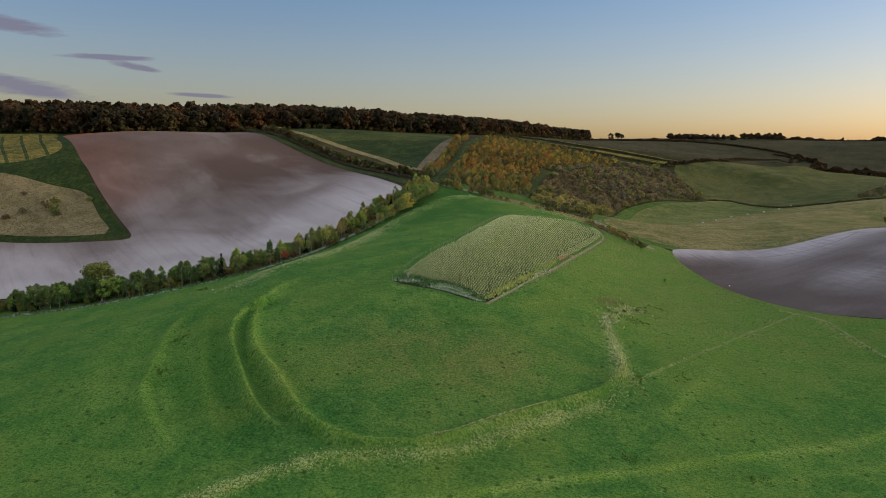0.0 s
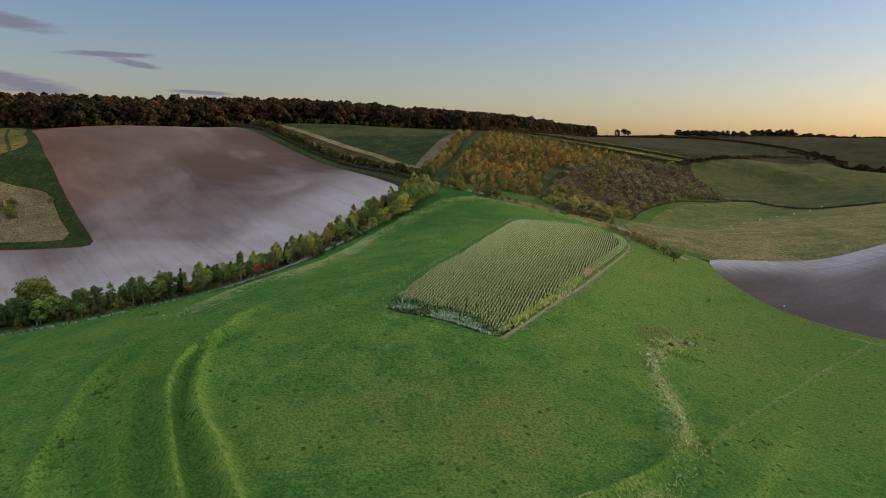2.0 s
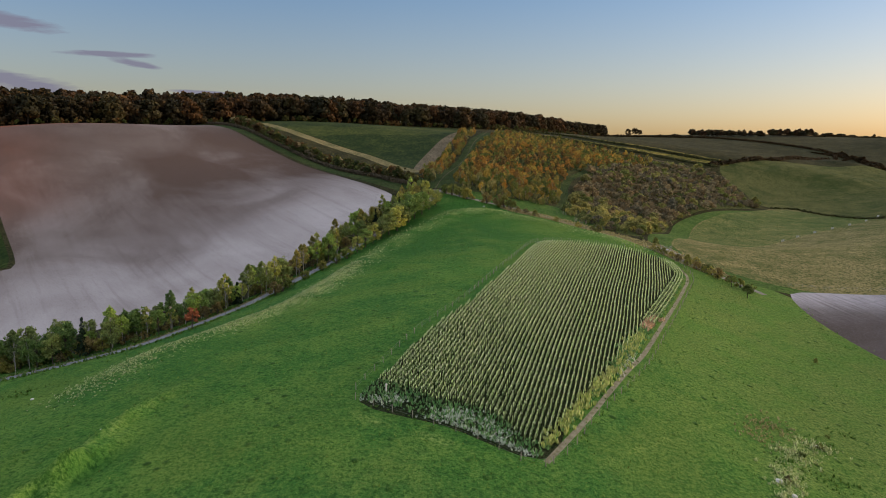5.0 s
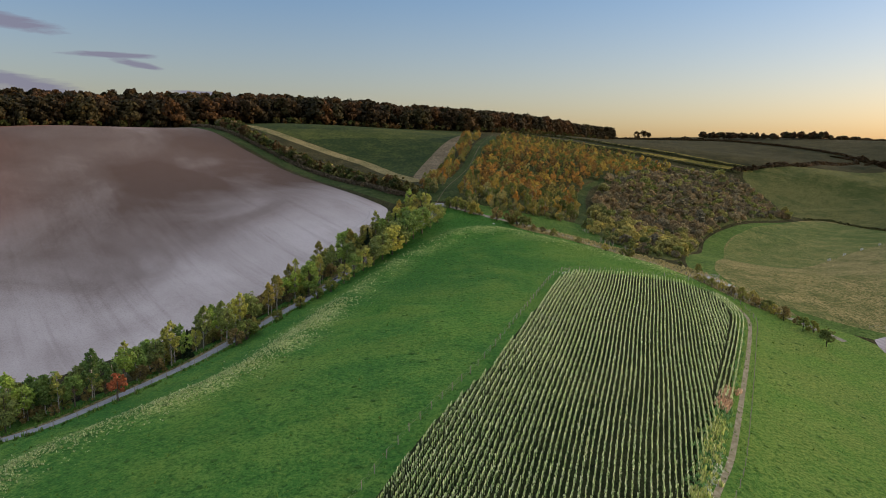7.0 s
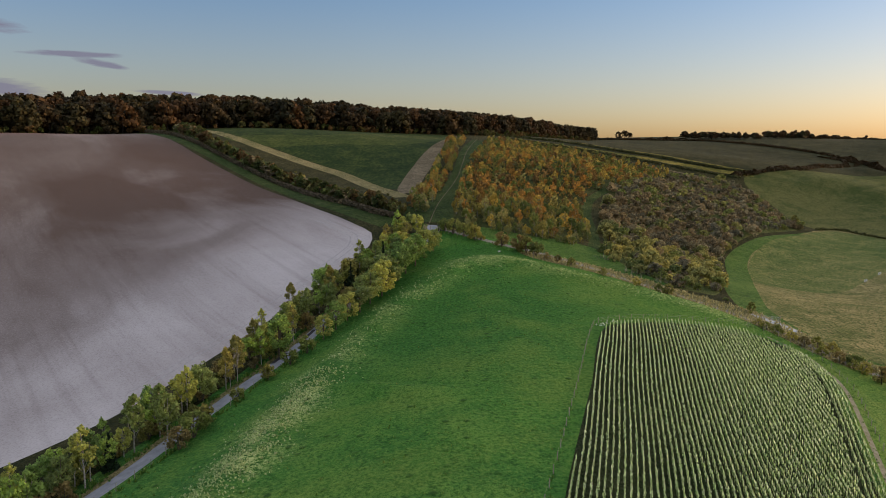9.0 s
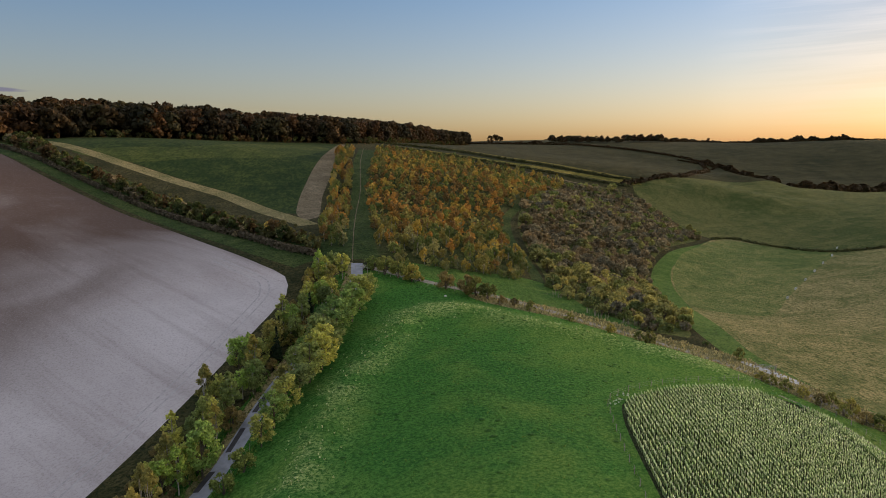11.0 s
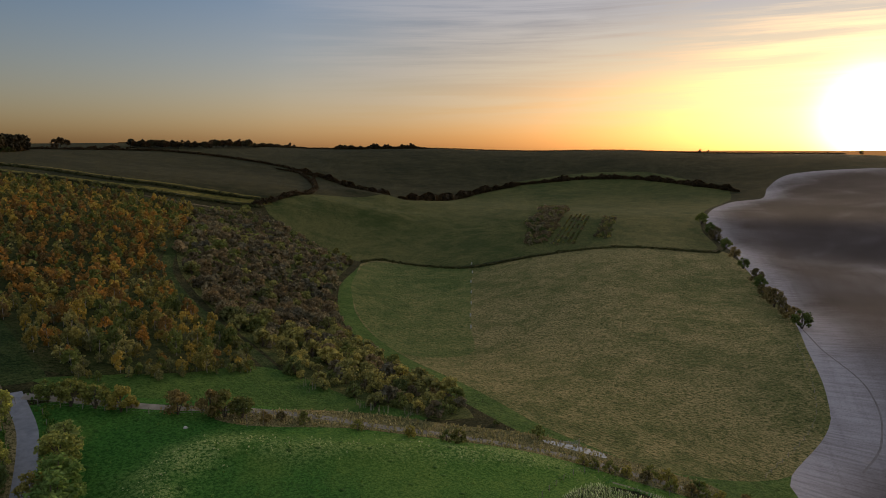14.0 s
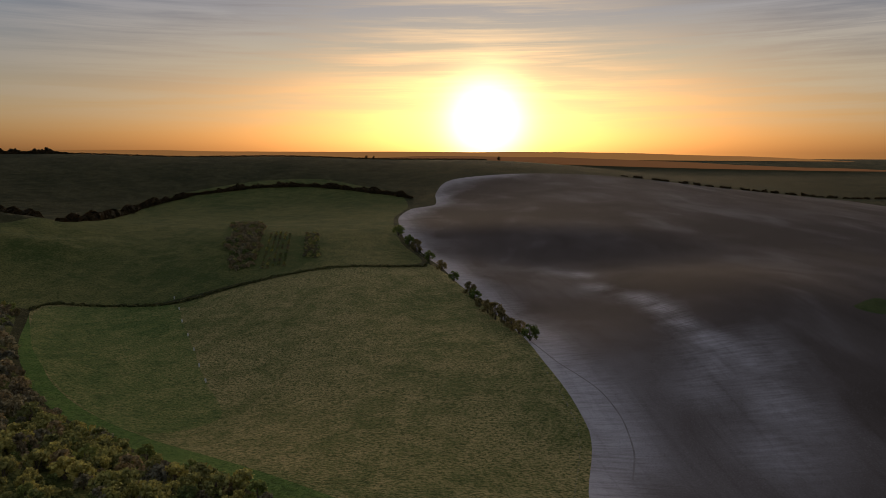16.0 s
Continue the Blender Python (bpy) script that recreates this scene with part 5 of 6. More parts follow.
hedge(smooth_line([(630, 732), (690, 690), (715, 635), (706, 580), (672, 512), (650, 488)], 8), 10, 6, "dark belt of hedgerow trees on the far slope", L_WOOD, 1.6, 0.9, 8)
hedge(smooth_line([(58, 735), (74, 712), (98, 684), (125, 658), (160, 647.5), (190, 639), (216, 634)], 6), 3.2, 1.6, "low dark hedge bank on a terrace", L_HEDGE, 6.0, 0.4, 9)
hedge(smooth_line([(52, 686), (62, 674), (80, 655.5), (110, 642), (140, 634.5), (172, 628), (205, 624)], 6), 3.0, 1.5, "low dark hedge bank on a terrace", L_HEDGE, 6.0, 0.4, 10)
hedge(smooth_line([(230, 1110), (383, 1112), (428, 1066), (461, 1005), (470, 950), (424, 857), (345, 750), (268, 655), (233, 637), (200, 626)], 10), 4.5, 3.0, "dark field hedge on the far slope", L_WOOD, 2.0, 0.6, 11)
# bushes down the edge of the eastern ploughland
for x, y, size in ((207, 318, 1.3), (222, 327, 1.0), (240, 336, 1.5), (250, 341, 1.2), (268, 350, 1.2), (276, 354, 1.3), (295, 366, 1.1), (315, 377, 1.2), (340, 390, 1.3), (362, 404, 1.6), (376, 412, 1.5), (398, 426, 1.6), (216, 323, 1.1), (232, 331, 0.9), (258, 346, 0.9)):
    plant("thorn", x, y, size * 1.35, "bushes beside the ploughland", 1.0, "dark hedge bush beside the ploughland", rnd.choice([0, 3]))
# skyline trees
for x, y, size in ((270, 1130, 0.8), (290, 1168, 0.9), (296, 1165, 0.7), (794, 1395, 0.9), (806, 1398, 0.7), (940, 640, 0.42), (950, 632, 0.36), (1000, 452, 0.45)):
    plant("oak", x, y, size, "lone trees on the skyline")
r12 = random.Random(12)
clump = [(r12.uniform(375, 485), r12.uniform(1150, 1185), r12.uniform(0.4, 0.75)) for i in range(90)] + [(r12.uniform(505, 580), r12.uniform(1170, 1215), r12.uniform(0.4, 0.9)) for i in range(40)]
thicket("copse", "dark copse of trees on the skyline", "copse", ["back_oak"], clump, r12)

# ---- the maize plot ----
def maize():
    rng = np.random.default_rng(21)
    root = tagged(new("maize_crop"), "ripening pale green maize in close rows", "crop")
    d = np.array([0.287, 0.958])
    n = np.array([d[1], -d[0]])
    ring = grow(CROP, -0.5)
    o = np.array([11.0, 181.0])
    across = (ring - o) @ n
    front = np.array([(-20, 202), (-10.5, 197), (-6, 195.2), (-3, 192.3), (0, 192.4), (3.5, 191.2), (7, 188.8), (9.5, 185), (12, 182.5), (14, 170)], float)
    upper_side = CROP_SIDE[CROP_SIDE[:, 1] > 236]
    def row_of(p):
        z = ground_height(p[:, 0], p[:, 1])
        m = len(p)
        tall = rng.uniform(0.78, 1.0, m)
        vs, fs = [], []
        base = 0
        for leaf in range(7):
            a = rng.uniform(0, 6.28, m)
            h0 = tall * (0.25 + 0.1 * leaf)
            reach = rng.uniform(0.07, 0.15, m) * (1.0 if leaf < 6 else 0.15)
            cx, cy = np.cos(a), np.sin(a)
            wx, wy = -cy * 0.085, cx * 0.085
            r0 = np.column_stack([p[:, 0], p[:, 1], z + h0])
            r1 = np.column_stack([p[:, 0] + cx * reach * 0.55, p[:, 1] + cy * reach * 0.55, z + h0 + 0.15])
            r2 = np.column_stack([p[:, 0] + cx * reach, p[:, 1] + cy * reach, z + h0 + (0.05 if leaf < 6 else 0.30)])
            wv = np.column_stack([wx, wy, np.zeros(m)])
            v = np.stack([r0 - wv * 0.6, r0 + wv * 0.6, r1 + wv, r1 - wv, r2 + wv * 0.3, r2 - wv * 0.3], 1)
            vs.append(v.reshape(-1, 3))
            i = base + np.arange(m)[:, None] * 6
            fs.append(np.concatenate([i + np.array([0, 1, 2, 3]), i + np.array([3, 2, 4, 5])]))
            base += m * 6
        st = np.column_stack([p[:, 0], p[:, 1], z])
        for ax in ((0.03, 0), (0, 0.03)):
            e = np.array([ax[0], ax[1], 0])
            topv = st + np.column_stack([np.zeros(m), np.zeros(m), tall])
            v = np.stack([st - e, st + e, topv + e * 0.4, topv - e * 0.4], 1)
            vs.append(v.reshape(-1, 3))
            fs.append(base + np.arange(m * 4).reshape(-1, 4))
            base += m * 4
        me = mesh_object("crop_row", np.concatenate(vs), np.concatenate(fs), L_MAIZE)
        # the lower leaves and stalks carry painted shade, darker than the ripening tops
        me.materials.append(L_MAIZE_SHADED)
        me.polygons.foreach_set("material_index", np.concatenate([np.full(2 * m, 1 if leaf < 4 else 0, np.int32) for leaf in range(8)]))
        tagged(part("crop_row", me, root), kind="stuff")

    for k in range(int(across.min() / 0.70), int(across.max() / 0.70) + 1):
        s = np.arange(-20, 160, 0.34)
        p = o + n * (k * 0.70) + d * s[:, None]
        wob = 0.10 * np.sin(s * 0.13 + k * 0.05)
        p = p + n * (wob + rng.normal(0, 0.05, len(s)))[:, None] + d * rng.normal(0, 0.06, len(s))[:, None]
        keep = inside(p[:, 0], p[:, 1], ring) & (p[:, 1] > np.interp(p[:, 0], front[:, 0], front[:, 1]) + rng.normal(0, 0.4, len(s))) & (away(p[:, 0], p[:, 1], upper_side) > 4.2) & (away(p[:, 0], p[:, 1], CROP_SIDE) > 2.0)
        # a few gaps where plants have failed
        p = p[keep & (rng.random(len(s)) > 0.04) & (np.sin(s * 0.9 + k * 1.7) * np.sin(s * 0.37 - k * 2.3) < 0.96)]
        if len(p) > 5:
            row_of(p)
    # headland rows that follow the long side
    side = smooth_line(upper_side[:-2], 0.34)
    t = np.gradient(side, axis=0)
    t /= np.linalg.norm(t, axis=1)[:, None]
    inward = np.stack([-t[:, 1], t[:, 0]], 1)
    for k in range(4):
        row_of(side + inward * (1.4 + 0.72 * k) + rng.normal(0, 0.06, side.shape))


maize()


# ---- fences ----
def fence(line, gap, label, wires=3, tall=1.15):
    """Round wooden stakes with strands of wire between them."""
    line = np.array(line)
    root = tagged(new("fence"), label, "fence")
    seg = np.concatenate([[0], np.cumsum(np.linalg.norm(np.diff(line, axis=0), axis=1))])
    s = np.arange(0, seg[-1], gap)
    x, y = np.interp(s, seg, line[:, 0]), np.interp(s, seg, line[:, 1])
    z = ground_height(x, y)
    tv, tf = tubes([[((0, 0, -0.3), 0.06), ((0, 0, tall - 0.04), 0.055), ((0, 0, tall), 0.03)]], 6)
    me = mesh_object("post", tv, tf, M_WOOD, False)
    for a, b, c in zip(x, y, z):
        ob = part("post", me, root)
        ob.matrix_world = pose(a, b, c, rnd.uniform(-3, 3), rnd.uniform(-3, 3), rnd.uniform(0, 90))
    for k in range(wires):
        h = tall * (0.35 + 0.28 * k)
        pts = np.column_stack([x, y, z + h])
        w3 = np.array([0, 0, 0.008])
        n = len(pts)
        v = np.concatenate([pts - w3, pts + w3])
        f = [(i, i + 1, n + i + 1, n + i) for i in range(n - 1)]
        part("wire", mesh_object("wire", v, f, M_WIRE, False), root)


fence(np.concatenate([PLOT_FENCE, PLOT_FENCE[:1]]), 3.2, "weathered stake and wire fence round the maize plot")
fence(LANE[60:] + np.array([2.6, -1.2]), 3.5, "weathered stake and wire fence beside the lane")
fence(smooth_line([(100, 297), (107, 297.2), (133, 297), (146, 298.7), (165, 305), (186, 314)], 3), 4.0, "thin stake and wire fence along the ploughland")
fence(TRACK - np.array([1.8, 2.0]), 3.5, "weathered stake and wire fence below the farm track")


# ---- white marker hurdles across the valley pasture ----
def hurdle(x, y, turn):
    root = tagged(new("hurdle"), "small white wooden hurdle standing in the pasture", "hurdle", "hurdles in a line")

    def board(name, cx, cy, cz, sx, sy, sz):
        bm = bmesh.new()
        bmesh.ops.create_cube(bm, size=1.0, matrix=Matrix.Translation((cx, cy, cz)) @ Matrix.Diagonal((sx, sy, sz, 1)))
        bmesh.ops.bevel(bm, geom=bm.edges[:], offset=0.012, segments=1, affect="EDGES")
        me = bpy.data.meshes.new(name)
        bm.to_mesh(me)
        bm.free()
        me.materials.append(M_WHITE)
        part(name, me, root)

    board("side", -0.8, 0, 0.45, 0.08, 0.5, 1.1)
    board("side", 0.8, 0, 0.45, 0.08, 0.5, 1.1)
    board("rail", 0, 0.1, 0.75, 1.52, 0.05, 0.14)
    board("rail", 0, 0.1, 0.40, 1.52, 0.05, 0.14)
    root.matrix_world = pose(x, y, ground_at(x, y), 0, 0, turn) @ Matrix.Diagonal((1.05, 1.0, 0.85, 1))


for x, y in ((158, 420), (170, 430), (184, 441), (200, 454), (217, 468), (233, 480), (247, 492)):
    hurdle(x, y, 38)


# ---- tufts, weeds and small growth ----
def tufts(name, label, spots, sizes, mat, seed, blades=9, lean=0.6):
    """Tussocks of coarse grass or weeds, each a spray of narrow blades."""
    rng = np.random.default_rng(seed)
    spots, sizes = np.asarray(spots, float), np.asarray(sizes, float)
    m = len(spots)
    z = ground_height(spots[:, 0], spots[:, 1])
    vs, fs, base = [], [], 0
    for k in range(blades):
        a = rng.uniform(0, 6.28, m)
        r = sizes * rng.uniform(0.1, 0.55, m)
        h = sizes * rng.uniform(0.45, 1.0, m)
        cx, cy = np.cos(a), np.sin(a)
        w_half = sizes * (0.16 if blades > 3 else 0.035)
        root_p = np.column_stack([spots[:, 0] + cx * r * 0.5, spots[:, 1] + cy * r * 0.5, z - 0.05])
        tip = root_p + np.column_stack([cx * r * lean * 1.5, cy * r * lean * 1.5, h])
        wv = np.column_stack([-cy * w_half, cx * w_half, np.zeros(m)])
        v = np.stack([root_p - wv, root_p + wv, tip + wv * 0.35, tip - wv * 0.35], 1)
        vs.append(v.reshape(-1, 3))
        fs.append(base + np.arange(m * 4).reshape(-1, 4))
        base += m * 4
    return tagged(new(name, mesh_object(name, np.concatenate(vs), np.concatenate(fs), mat)), label, "grass", "", "stuff")


L_TUFT = leaves("tussock_blades", (0.070, 0.170, 0.032), (0.120, 0.230, 0.042), (0.220, 0.300, 0.070), by_object=0.0, through_light=0.4)
L_DRY = leaves("dry_stalks", (0.360, 0.450, 0.170), (0.540, 0.600, 0.300), (0.700, 0.720, 0.440), by_object=0.0, through_light=0.5)
L_STRAW = leaves("straw_stalks", (0.290, 0.270, 0.110), (0.410, 0.370, 0.170), (0.550, 0.490, 0.270), by_object=0.0, through_light=0.4)
L_PALE = leaves("pale_weeds", (0.560, 0.640, 0.520), (0.700, 0.760, 0.660), (0.820, 0.840, 0.780), by_object=0.0, through_light=0.4)
L_STEM = leaves("bare_stems", (0.22, 0.20, 0.15), (0.30, 0.27, 0.21), (0.40, 0.36, 0.29), by_object=0.0)
L_SALMON = leaves("dead_maize_leaves", (0.50, 0.32, 0.20), (0.66, 0.46, 0.31), (0.74, 0.58, 0.42), by_object=0.0, through_light=0.4)
L_YELLOW = leaves("yellowing_maize_leaves", (0.330, 0.430, 0.120), (0.500, 0.570, 0.190), (0.680, 0.690, 0.330), by_object=0.0, through_light=0.4)
L_LUSH = leaves("lush_weeds", (0.100, 0.270, 0.090), (0.180, 0.370, 0.130), (0.320, 0.470, 0.200), by_object=0.0, through_light=0.4)
g = np.random.default_rng(31)
ring = smooth_line(PASTURE, 5, True)
cloud = np.column_stack([g.uniform(-110, 135, 20000), g.uniform(95, 372, 20000)])
cloud = cloud[inside(cloud[:, 0], cloud[:, 1], ring) & ~inside(cloud[:, 0], cloud[:, 1], grow(PLOT_FENCE, 0.4)) & (away(cloud[:, 0], cloud[:, 1], LANE) > 3.5)]
tufts("tussock_grass", "dark coarse grass tussocks in the pasture", cloud, 0.12 + 0.30 * g.random(len(cloud)) ** 2, L_TUFT, 1, 6)
dry_spots = np.concatenate([spread(line, width * 0.6, int(len(line) * 4 * d * (30 if width >= 3 else 16)), g) for line, _, width, d, _ in BANKS if d > 0.3])
dry_spots = dry_spots[(dry_spots[:, 1] < 292) | (g.random(len(dry_spots)) < 0.12)]
tufts("dry_grass", "pale dry grass along the old banks", dry_spots, g.uniform(0.16, 0.36, len(dry_spots)), L_DRY, 2)
FRONT = smooth_line([(-13.2, 193.6), (-8, 191), (-2.5, 188.3), (3, 185.9), (8, 183.2), (10.6, 182)], 2)
FLANK = smooth_line([(28, 209.5), (31.5, 216), (34.5, 222), (41, 234)], 2)
blob = lambda x, y, wx, wy, count: g.normal(0, 1, (count, 2)) * (wx, wy) + (x, y)
pale_spots = np.concatenate([spread(FRONT[6:], 0.3, 200, g), blob(-10, 192.8, 1.5, 0.7, 90), blob(-7.5, 193, 1.2, 0.6, 50), blob(0.2, 189.2, 1.8, 0.9, 260), blob(6, 186.2, 1.6, 0.7, 90), blob(4.5, 188, 1.2, 0.7, 50), spread(FLANK[:6], 0.45, 130, g), spread(smooth_line([(27, 304), (29.5, 307.5), (32, 309)], 1), 0.4, 18, g)])
tufts("pale_weeds", "frosty pale weeds along the plot edge", pale_spots, g.uniform(0.22, 0.45, len(pale_spots)), L_PALE, 3, 8)
margin = scatter([(-14, 193.3), (10.8, 181.6), (12.4, 184), (9.5, 186), (7, 189.8), (3.5, 192), (-3, 193.4), (-6, 196), (-11.5, 199)], 0.62, 7)
lush_spots = np.concatenate([margin, spread(FLANK - np.array([1.2, -0.6]), 0.7, 380, g), spread(CROP_SIDE - np.array([1.3, -0.6]), 0.3, 260, g)])
tufts("lush_weeds", "lush green weeds at the edge of the maize", lush_spots, g.uniform(0.3, 0.75, len(lush_spots)), L_LUSH, 4, 9)
yellowing = spread(smooth_line([(12.6, 185), (15, 189.4), (21, 199.3), (27.5, 210), (33.5, 222), (38, 231)], 2), 0.55, 420, g)
tufts("yellow_maize", "yellowing maize along the sunny edge of the plot", yellowing, g.uniform(0.6, 1.0, len(yellowing)), L_YELLOW, 14, 9, 0.4)
fence_grass = np.concatenate([spread(PLOT_FENCE, 0.25, 420, g), spread(CROP_SIDE, 0.7, 260, g)])
tufts("fence_grass", "pale uncut grass under the plot fence", fence_grass, g.uniform(0.15, 0.35, len(fence_grass)), L_TUFT, 15, 8)
thistle = np.concatenate([blob(44, 181, 0.8, 2.2, 40), blob(46, 187, 1.2, 1.8, 45), blob(51, 195, 2.2, 1.3, 45), blob(56, 199.5, 1.8, 1.0, 45), blob(42, 157, 1.2, 4.0, 90)])
tufts("thistle_patch", "pale dead thistles on the hillside", thistle, g.uniform(0.35, 0.8, len(thistle)), L_DRY, 5, 10)
nettle = np.concatenate([blob(54, 190, 1.6, 1.6, 36), blob(48, 192, 1.4, 1.4, 20), blob(58, 201, 1.6, 1.2, 30), blob(65, 207, 1.4, 1.0, 14), blob(44.5, 155, 0.8, 2.2, 36), blob(57, 158, 1.4, 0.9, 16), blob(34, 119, 1.6, 0.9, 22), blob(55, 116, 2.4, 0.9, 22), blob(-60, 141, 1.4, 2.0, 40), blob(-62, 160, 1.0, 2.0, 26), blob(-75, 213, 2.0, 1.2, 24)])
tufts("nettle_patch", "dark clumps of nettle and dock in the pasture", nettle, g.uniform(0.25, 0.55, len(nettle)), L_TUFT, 25, 10)
dead = np.concatenate([blob(51, 203, 2.4, 1.8, 120), blob(47, 199, 1.5, 1.2, 50)])
tufts("dead_bracken", "low brown dead growth on the hillside", dead, g.uniform(0.25, 0.5, len(dead)), L_STRAW, 26, 9)
stems = np.concatenate([spread(smooth_line([(49, 362), (51, 357.5), (54, 354), (57.5, 351.5)], 1), 1.5, 24, g), blob(46, 374, 2.6, 1.2, 10)])
tufts("bare_stems", "pale bare stems at the foot of the scrub", stems, g.uniform(0.8, 1.9, len(stems)), L_STEM, 27, 3, 0.12)
inner = scatter(smooth_line(VERGE, 3, True), 1.0, 6)
tufts("verge_grass", "tall straw-coloured grass on the verge", inner, g.uniform(0.35, 0.75, len(inner)), L_STRAW, 6, 9)
lane_side = np.concatenate([spread(LANE[55:] + np.array([2.9, -1.2]), 0.5, 900, g), spread(LANE[55:] - np.array([2.9, -1.2]), 0.6, 900, g)])
tufts("lane_grass", "rank grass on the lane verges", lane_side, g.uniform(0.3, 0.7, len(lane_side)), L_TUFT, 7, 8)
salmon = spread(smooth_line([(39.4, 234), (41, 237), (43, 240.6), (44.4, 243)], 1), 0.45, 130, g)
tufts("dead_maize", "dead salmon-brown maize stalks at the plot edge", salmon, g.uniform(0.5, 0.95, len(salmon)), L_SALMON, 8, 9)
for x, y, size in ((46, 187, 0.35), (52, 195, 0.45), (57, 199, 0.4), (61, 204, 0.3), (78, 240, 0.4)):
    plant("shrub", x, y, size, "small bushes on the hillside")

# bushes in the fallow, and planted blocks in the far valley
for x, y, size in ((-214, 374, 1.6), (-208, 370, 1.5), (-222, 366, 1.2), (-226, 358, 1.0), (-212, 380, 1.2), (-196, 385, 0.8), (-232, 385, 0.9), (-204, 366, 1.0), (-240, 362, 1.2)):
    plant("scrub", x, y, size, "bushes in the fallow", 1.0, "dark bush in a rough fallow", rnd.choice([1, 2, 4]))
r14 = random.Random(14)
block = [(x, y, r14.uniform(0.6, 1.1)) for x, y in scatter([(288, 486), (294, 477), (328, 490), (363, 506), (400, 524), (424, 545), (396, 548), (360, 524), (330, 516), (318, 502)], 3.0, 14) if r14.random() > 0.22]
thicket("thorn_block", "dark block of thorn scrub in the far valley", "scrub", ["grey_scrub"], block, r14)
rows = [(x + k * 2.9 * 0.44, y - k * 2.9 * 0.9, r14.uniform(0.3, 0.55)) for k in range(5) for x, y in zip(np.linspace(292, 362, 26), np.linspace(470, 499, 26)) if r14.random() > 0.25]
thicket("shrub_rows", "broken rows of low planted shrubs in the far valley", "scrub", ["far_scrub"], rows, r14)
block = [(x, y, r14.uniform(0.35, 0.65)) for x, y in scatter([(313, 455), (315, 446), (372, 472), (368, 479)], 2.6, 16, 0.25)]
thicket("shrub_block", "dense strip of low planted shrubs in the far valley", "scrub", ["far_scrub"], block, r14)

# far ridges, the sunset haze before them put in as emission
def far_ridge(distance, profile, swell, seed, colour, glow):
    rng = np.random.default_rng(seed)
    a = np.radians(np.linspace(profile[0][0], profile[-1][0], 160))
    height = np.interp(np.degrees(a), [p[0] for p in profile], [p[1] for p in profile])
    rough = sum(np.sin(a * k * 9 + rng.uniform(0, 6)) / k for k in (1, 2.3, 4.1, 7.7)) * swell + rng.normal(0, swell * 0.06, 160)
    x, y = np.sin(a) * distance, np.cos(a) * distance + 280
    top, foot, rear = height + rough, np.full(160, -60.0), height + rough - 40
    v = np.concatenate([np.column_stack([x, y, foot]), np.column_stack([x, y, top]), np.column_stack([np.sin(a) * (distance + 250), np.cos(a) * (distance + 250) + 280, rear])])
    f = [(i, i + 1, 161 + i, 160 + i) for i in range(159)] + [(160 + i, 161 + i, 321 + i, 320 + i) for i in range(159)]
    m, n = material("ridge_haze")
    p = place(n)
    b = n.tree.nodes.new("ShaderNodeBsdfPrincipled")
    t = n.noise(p, 0.006, 5)
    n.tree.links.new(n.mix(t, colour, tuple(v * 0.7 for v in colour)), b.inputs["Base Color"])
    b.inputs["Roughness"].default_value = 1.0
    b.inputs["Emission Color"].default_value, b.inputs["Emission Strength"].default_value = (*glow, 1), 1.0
    n.add("ShaderNodeOutputMaterial", b.outputs[0])
    tagged(new("backdrop", mesh_object("backdrop", v, f, m)), "far ridge with its sunset haze painted as glow", "hills", "", "structure")


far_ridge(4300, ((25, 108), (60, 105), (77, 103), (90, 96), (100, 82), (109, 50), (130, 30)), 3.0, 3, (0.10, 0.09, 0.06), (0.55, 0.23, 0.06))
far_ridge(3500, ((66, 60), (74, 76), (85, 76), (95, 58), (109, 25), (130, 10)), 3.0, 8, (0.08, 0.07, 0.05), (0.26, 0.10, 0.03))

# broken line of trees and hedge along the far skyline
hedge(smooth_line([(585, 1205), (680, 1290), (790, 1380), (900, 1400), (1020, 1330)], 10), 12, 6, "uneven dark hedge along the skyline", L_WOOD, 2.2, 0.9, 21, -0.8)
hedge(smooth_line([(300, 1150), (380, 1160)], 10), 6, 3.5, "uneven dark hedge along the skyline", L_WOOD, 2.0, 0.8, 22, -0.2)
hedge(smooth_line([(698, 1165), (722, 1105), (750, 1058), (778, 1016)], 10), 12, 8, "dark shelter belt on the far ridge", L_WOOD, 1.5, 1.0, 23)
hedge(smooth_line([(432, 1332), (521, 1318), (609, 1292), (681, 1238), (710, 1134)], 10), 5, 3.4, "thin dark hedge along the far ridge", L_WOOD, 1.6, 0.7, 27)
hedge(smooth_line([(778, 1016), (793, 994), (832, 933), (865, 873), (896, 817), (922, 763), (950, 650), (975, 560), (1000, 470)], 10), 4, 1.8, "thin dark hedge along the far ridge", L_WOOD, 1.6, 0.6, 26)
hedge(smooth_line([(833, 276), (817, 181), (863, 110), (959, -12), (1100, -150)], 10), 5, 3.5, "dotted hedge beside the ploughland", L_WOOD, 2.0, 0.7, 24, -0.1)
hedge(smooth_line([(451, 956), (465, 906), (445, 880)], 8), 6, 4, "dark hedge down a fold of the hill", L_WOOD, 2.0, 0.7, 25)


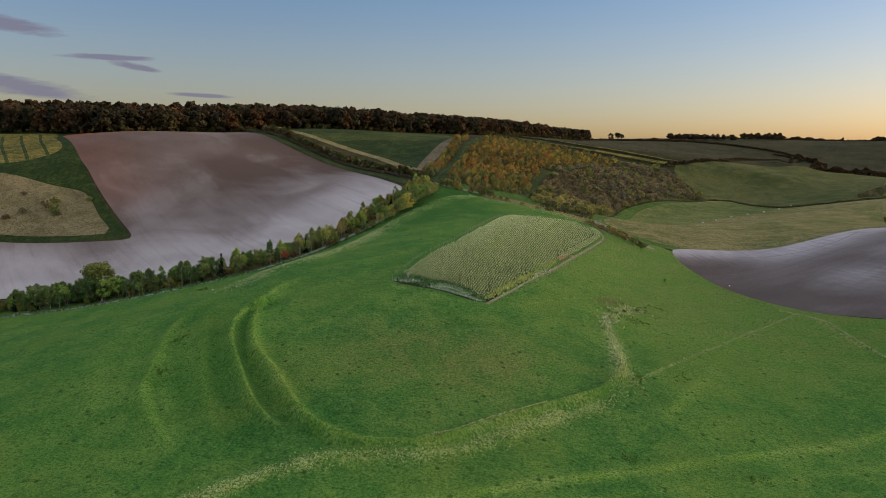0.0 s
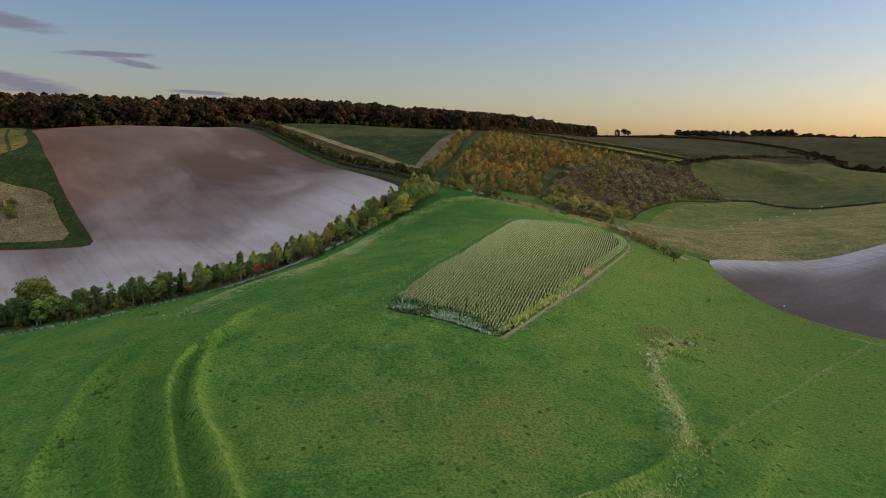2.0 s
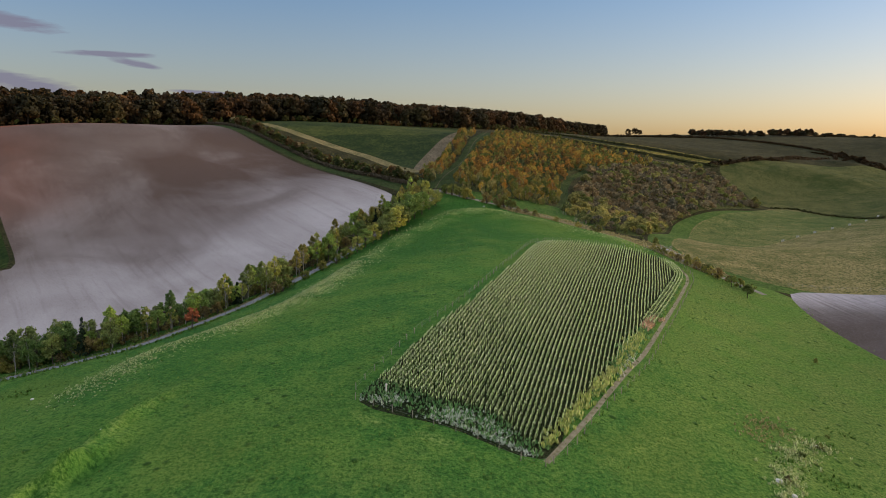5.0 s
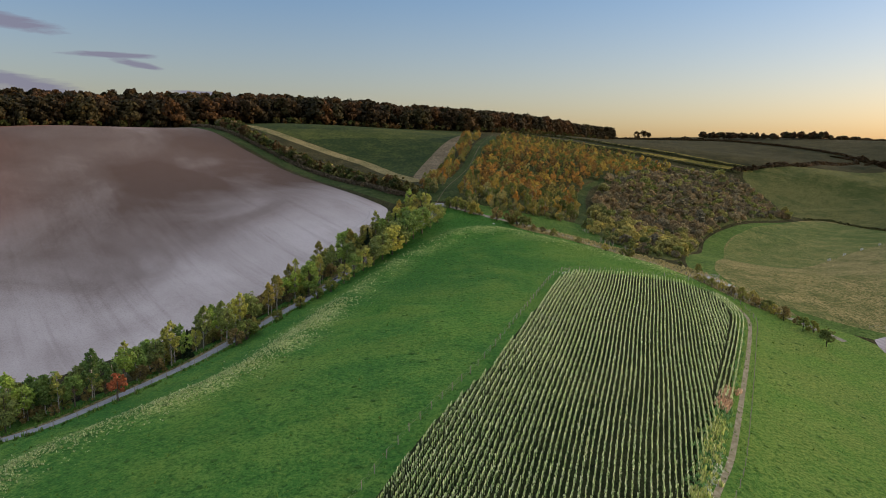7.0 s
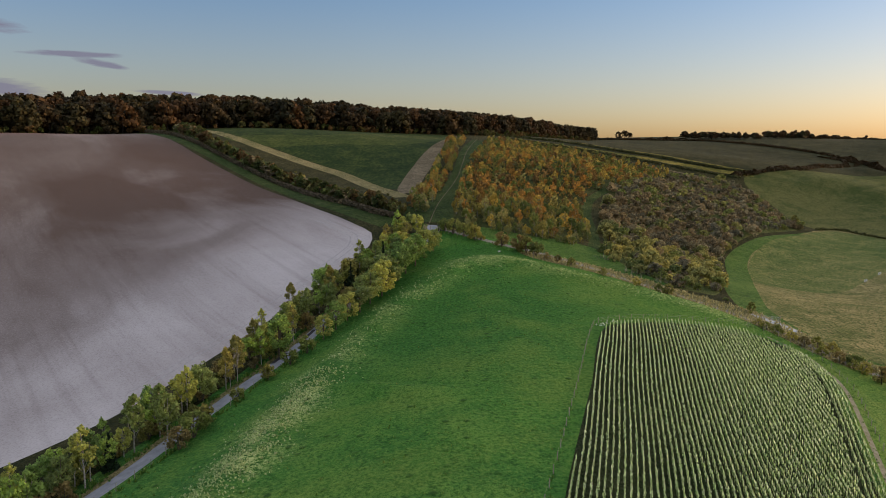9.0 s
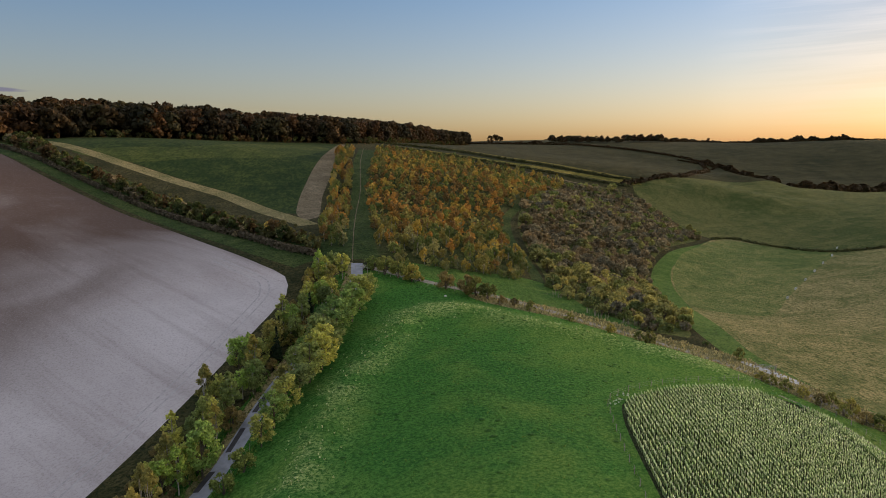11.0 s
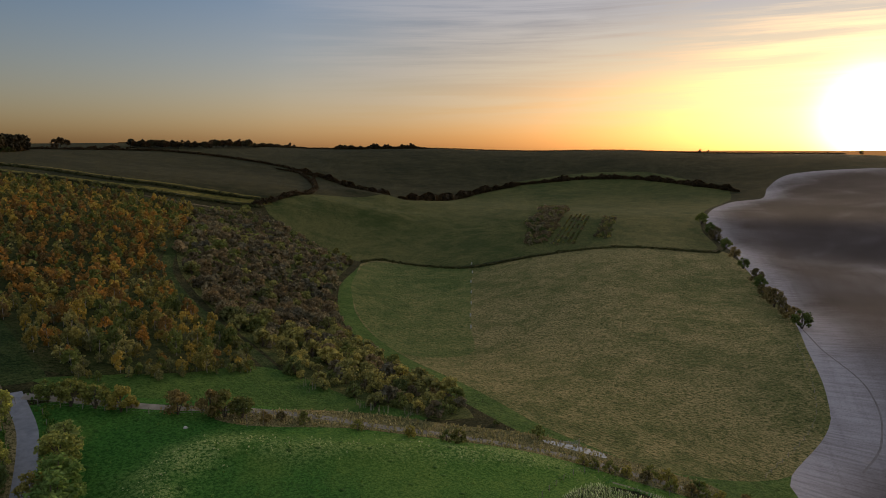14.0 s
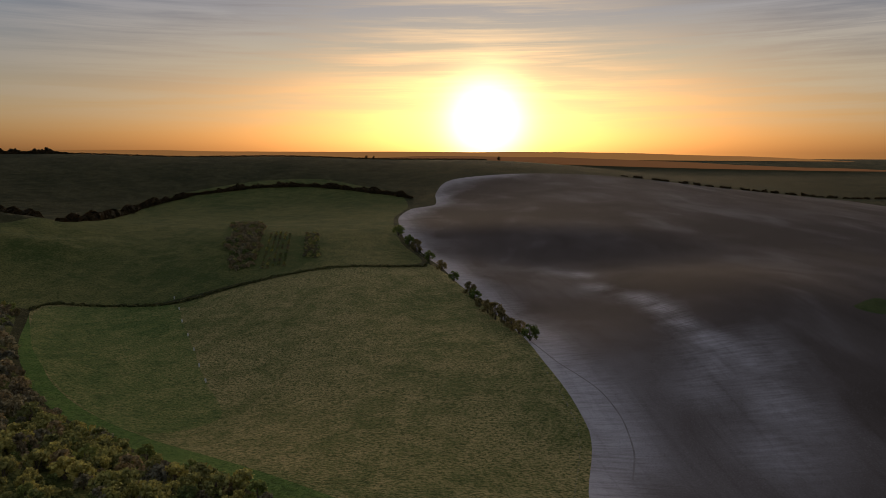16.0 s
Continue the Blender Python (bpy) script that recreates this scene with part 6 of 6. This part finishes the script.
# ---- small things by the farm track ----
def bar(name, a, b_, r, mat, root):
    """A round bar between two points."""
    a, b_ = Vector(a), Vector(b_)
    bm = bmesh.new()
    bmesh.ops.create_cone(bm, cap_ends=True, segments=8, radius1=r, radius2=r * 0.92, depth=(b_ - a).length)
    me = bpy.data.meshes.new(name)
    bm.transform(Matrix.Translation((a + b_) / 2) @ (b_ - a).to_track_quat("Z", "Y").to_matrix().to_4x4())
    bm.to_mesh(me)
    bm.free()
    me.materials.append(mat)
    part(name, me, root)


gate = tagged(new("field_gate"), "grey metal field gate beside the farm track", "gate")
for h in (0.15, 0.4, 0.65, 0.9, 1.15):
    bar("rail", (0, 0, h), (3.4, 0, h), 0.025, M_WIRE, gate)
for x in (0.0, 3.4):
    bar("stile", (x, 0, 0.1), (x, 0, 1.2), 0.03, M_WIRE, gate)
bar("brace", (0, 0, 0.15), (3.4, 0, 1.15), 0.02, M_WIRE, gate)
for x in (-0.25, 3.65):
    bar("gatepost", (x, 0, -0.3), (x, 0, 1.5), 0.11, M_WOOD, gate)
gate.matrix_world = pose(71.5, 327, ground_at(72.5, 326), 0, 0, -40)

frame_posts = tagged(new("post_frame"), "two tall bleached stakes with a crossbar on the pasture", "stakes")
bar("stake", (0, 0, -0.3), (0, 0.05, 2.3), 0.07, M_WOOD, frame_posts)
bar("stake", (3.0, 0, -0.3), (3.1, 0, 2.1), 0.07, M_WOOD, frame_posts)
bar("stake", (3.5, 0.3, -0.3), (4.1, 0.3, 1.8), 0.06, M_WOOD, frame_posts)
frame_posts.matrix_world = pose(23.3, 361.1, ground_at(24, 361), 0, 0, -8)


def stone(x, y, size, label):
    """A pale block of flint or a feed sack: a lumpy, flattened form."""
    bm = bmesh.new()
    bmesh.ops.create_icosphere(bm, subdivisions=2, radius=size)
    for v in bm.verts:
        v.co *= 0.8 + 0.35 * noise.noise(v.co * (1.6 / size) + Vector((x, y, 0)))
        v.co.z *= 0.6
    me = bpy.data.meshes.new("stone")
    bm.to_mesh(me)
    bm.free()
    me.materials.append(M_CHALK)
    ob = tagged(new("stone", me), label, "stone")
    ob.matrix_world = pose(x, y, ground_at(x, y) + size * 0.25)


M_CHALK = plain("pale_flint", (0.55, 0.54, 0.52), (0.70, 0.69, 0.66), 3.0, 0.9)
stone(14.2, 365.4, 0.45, "pale feed sack lying on the pasture")
for x, y, size in ((45.2, 183.5, 0.5), (44.6, 186.5, 0.6), (56.6, 199.5, 0.5), (58, 200.2, 0.35), (103.5, 246.5, 0.35), (-48.4, 188, 0.4), (-70, 208, 0.35)):
    stone(x, y, size, "pale flint boulder on the hillside")
crate = tagged(new("marker_post"), "short white marker post at the plot corner", "post")
bar("shaft", (0, 0, -0.2), (0, 0, 1.3), 0.14, M_CHALK, crate)
bar("cap", (0, 0, 1.3), (0, 0, 1.42), 0.2, M_CHALK, crate)
crate.matrix_world = pose(-9.8, 194.6, ground_at(-9.8, 194.6))
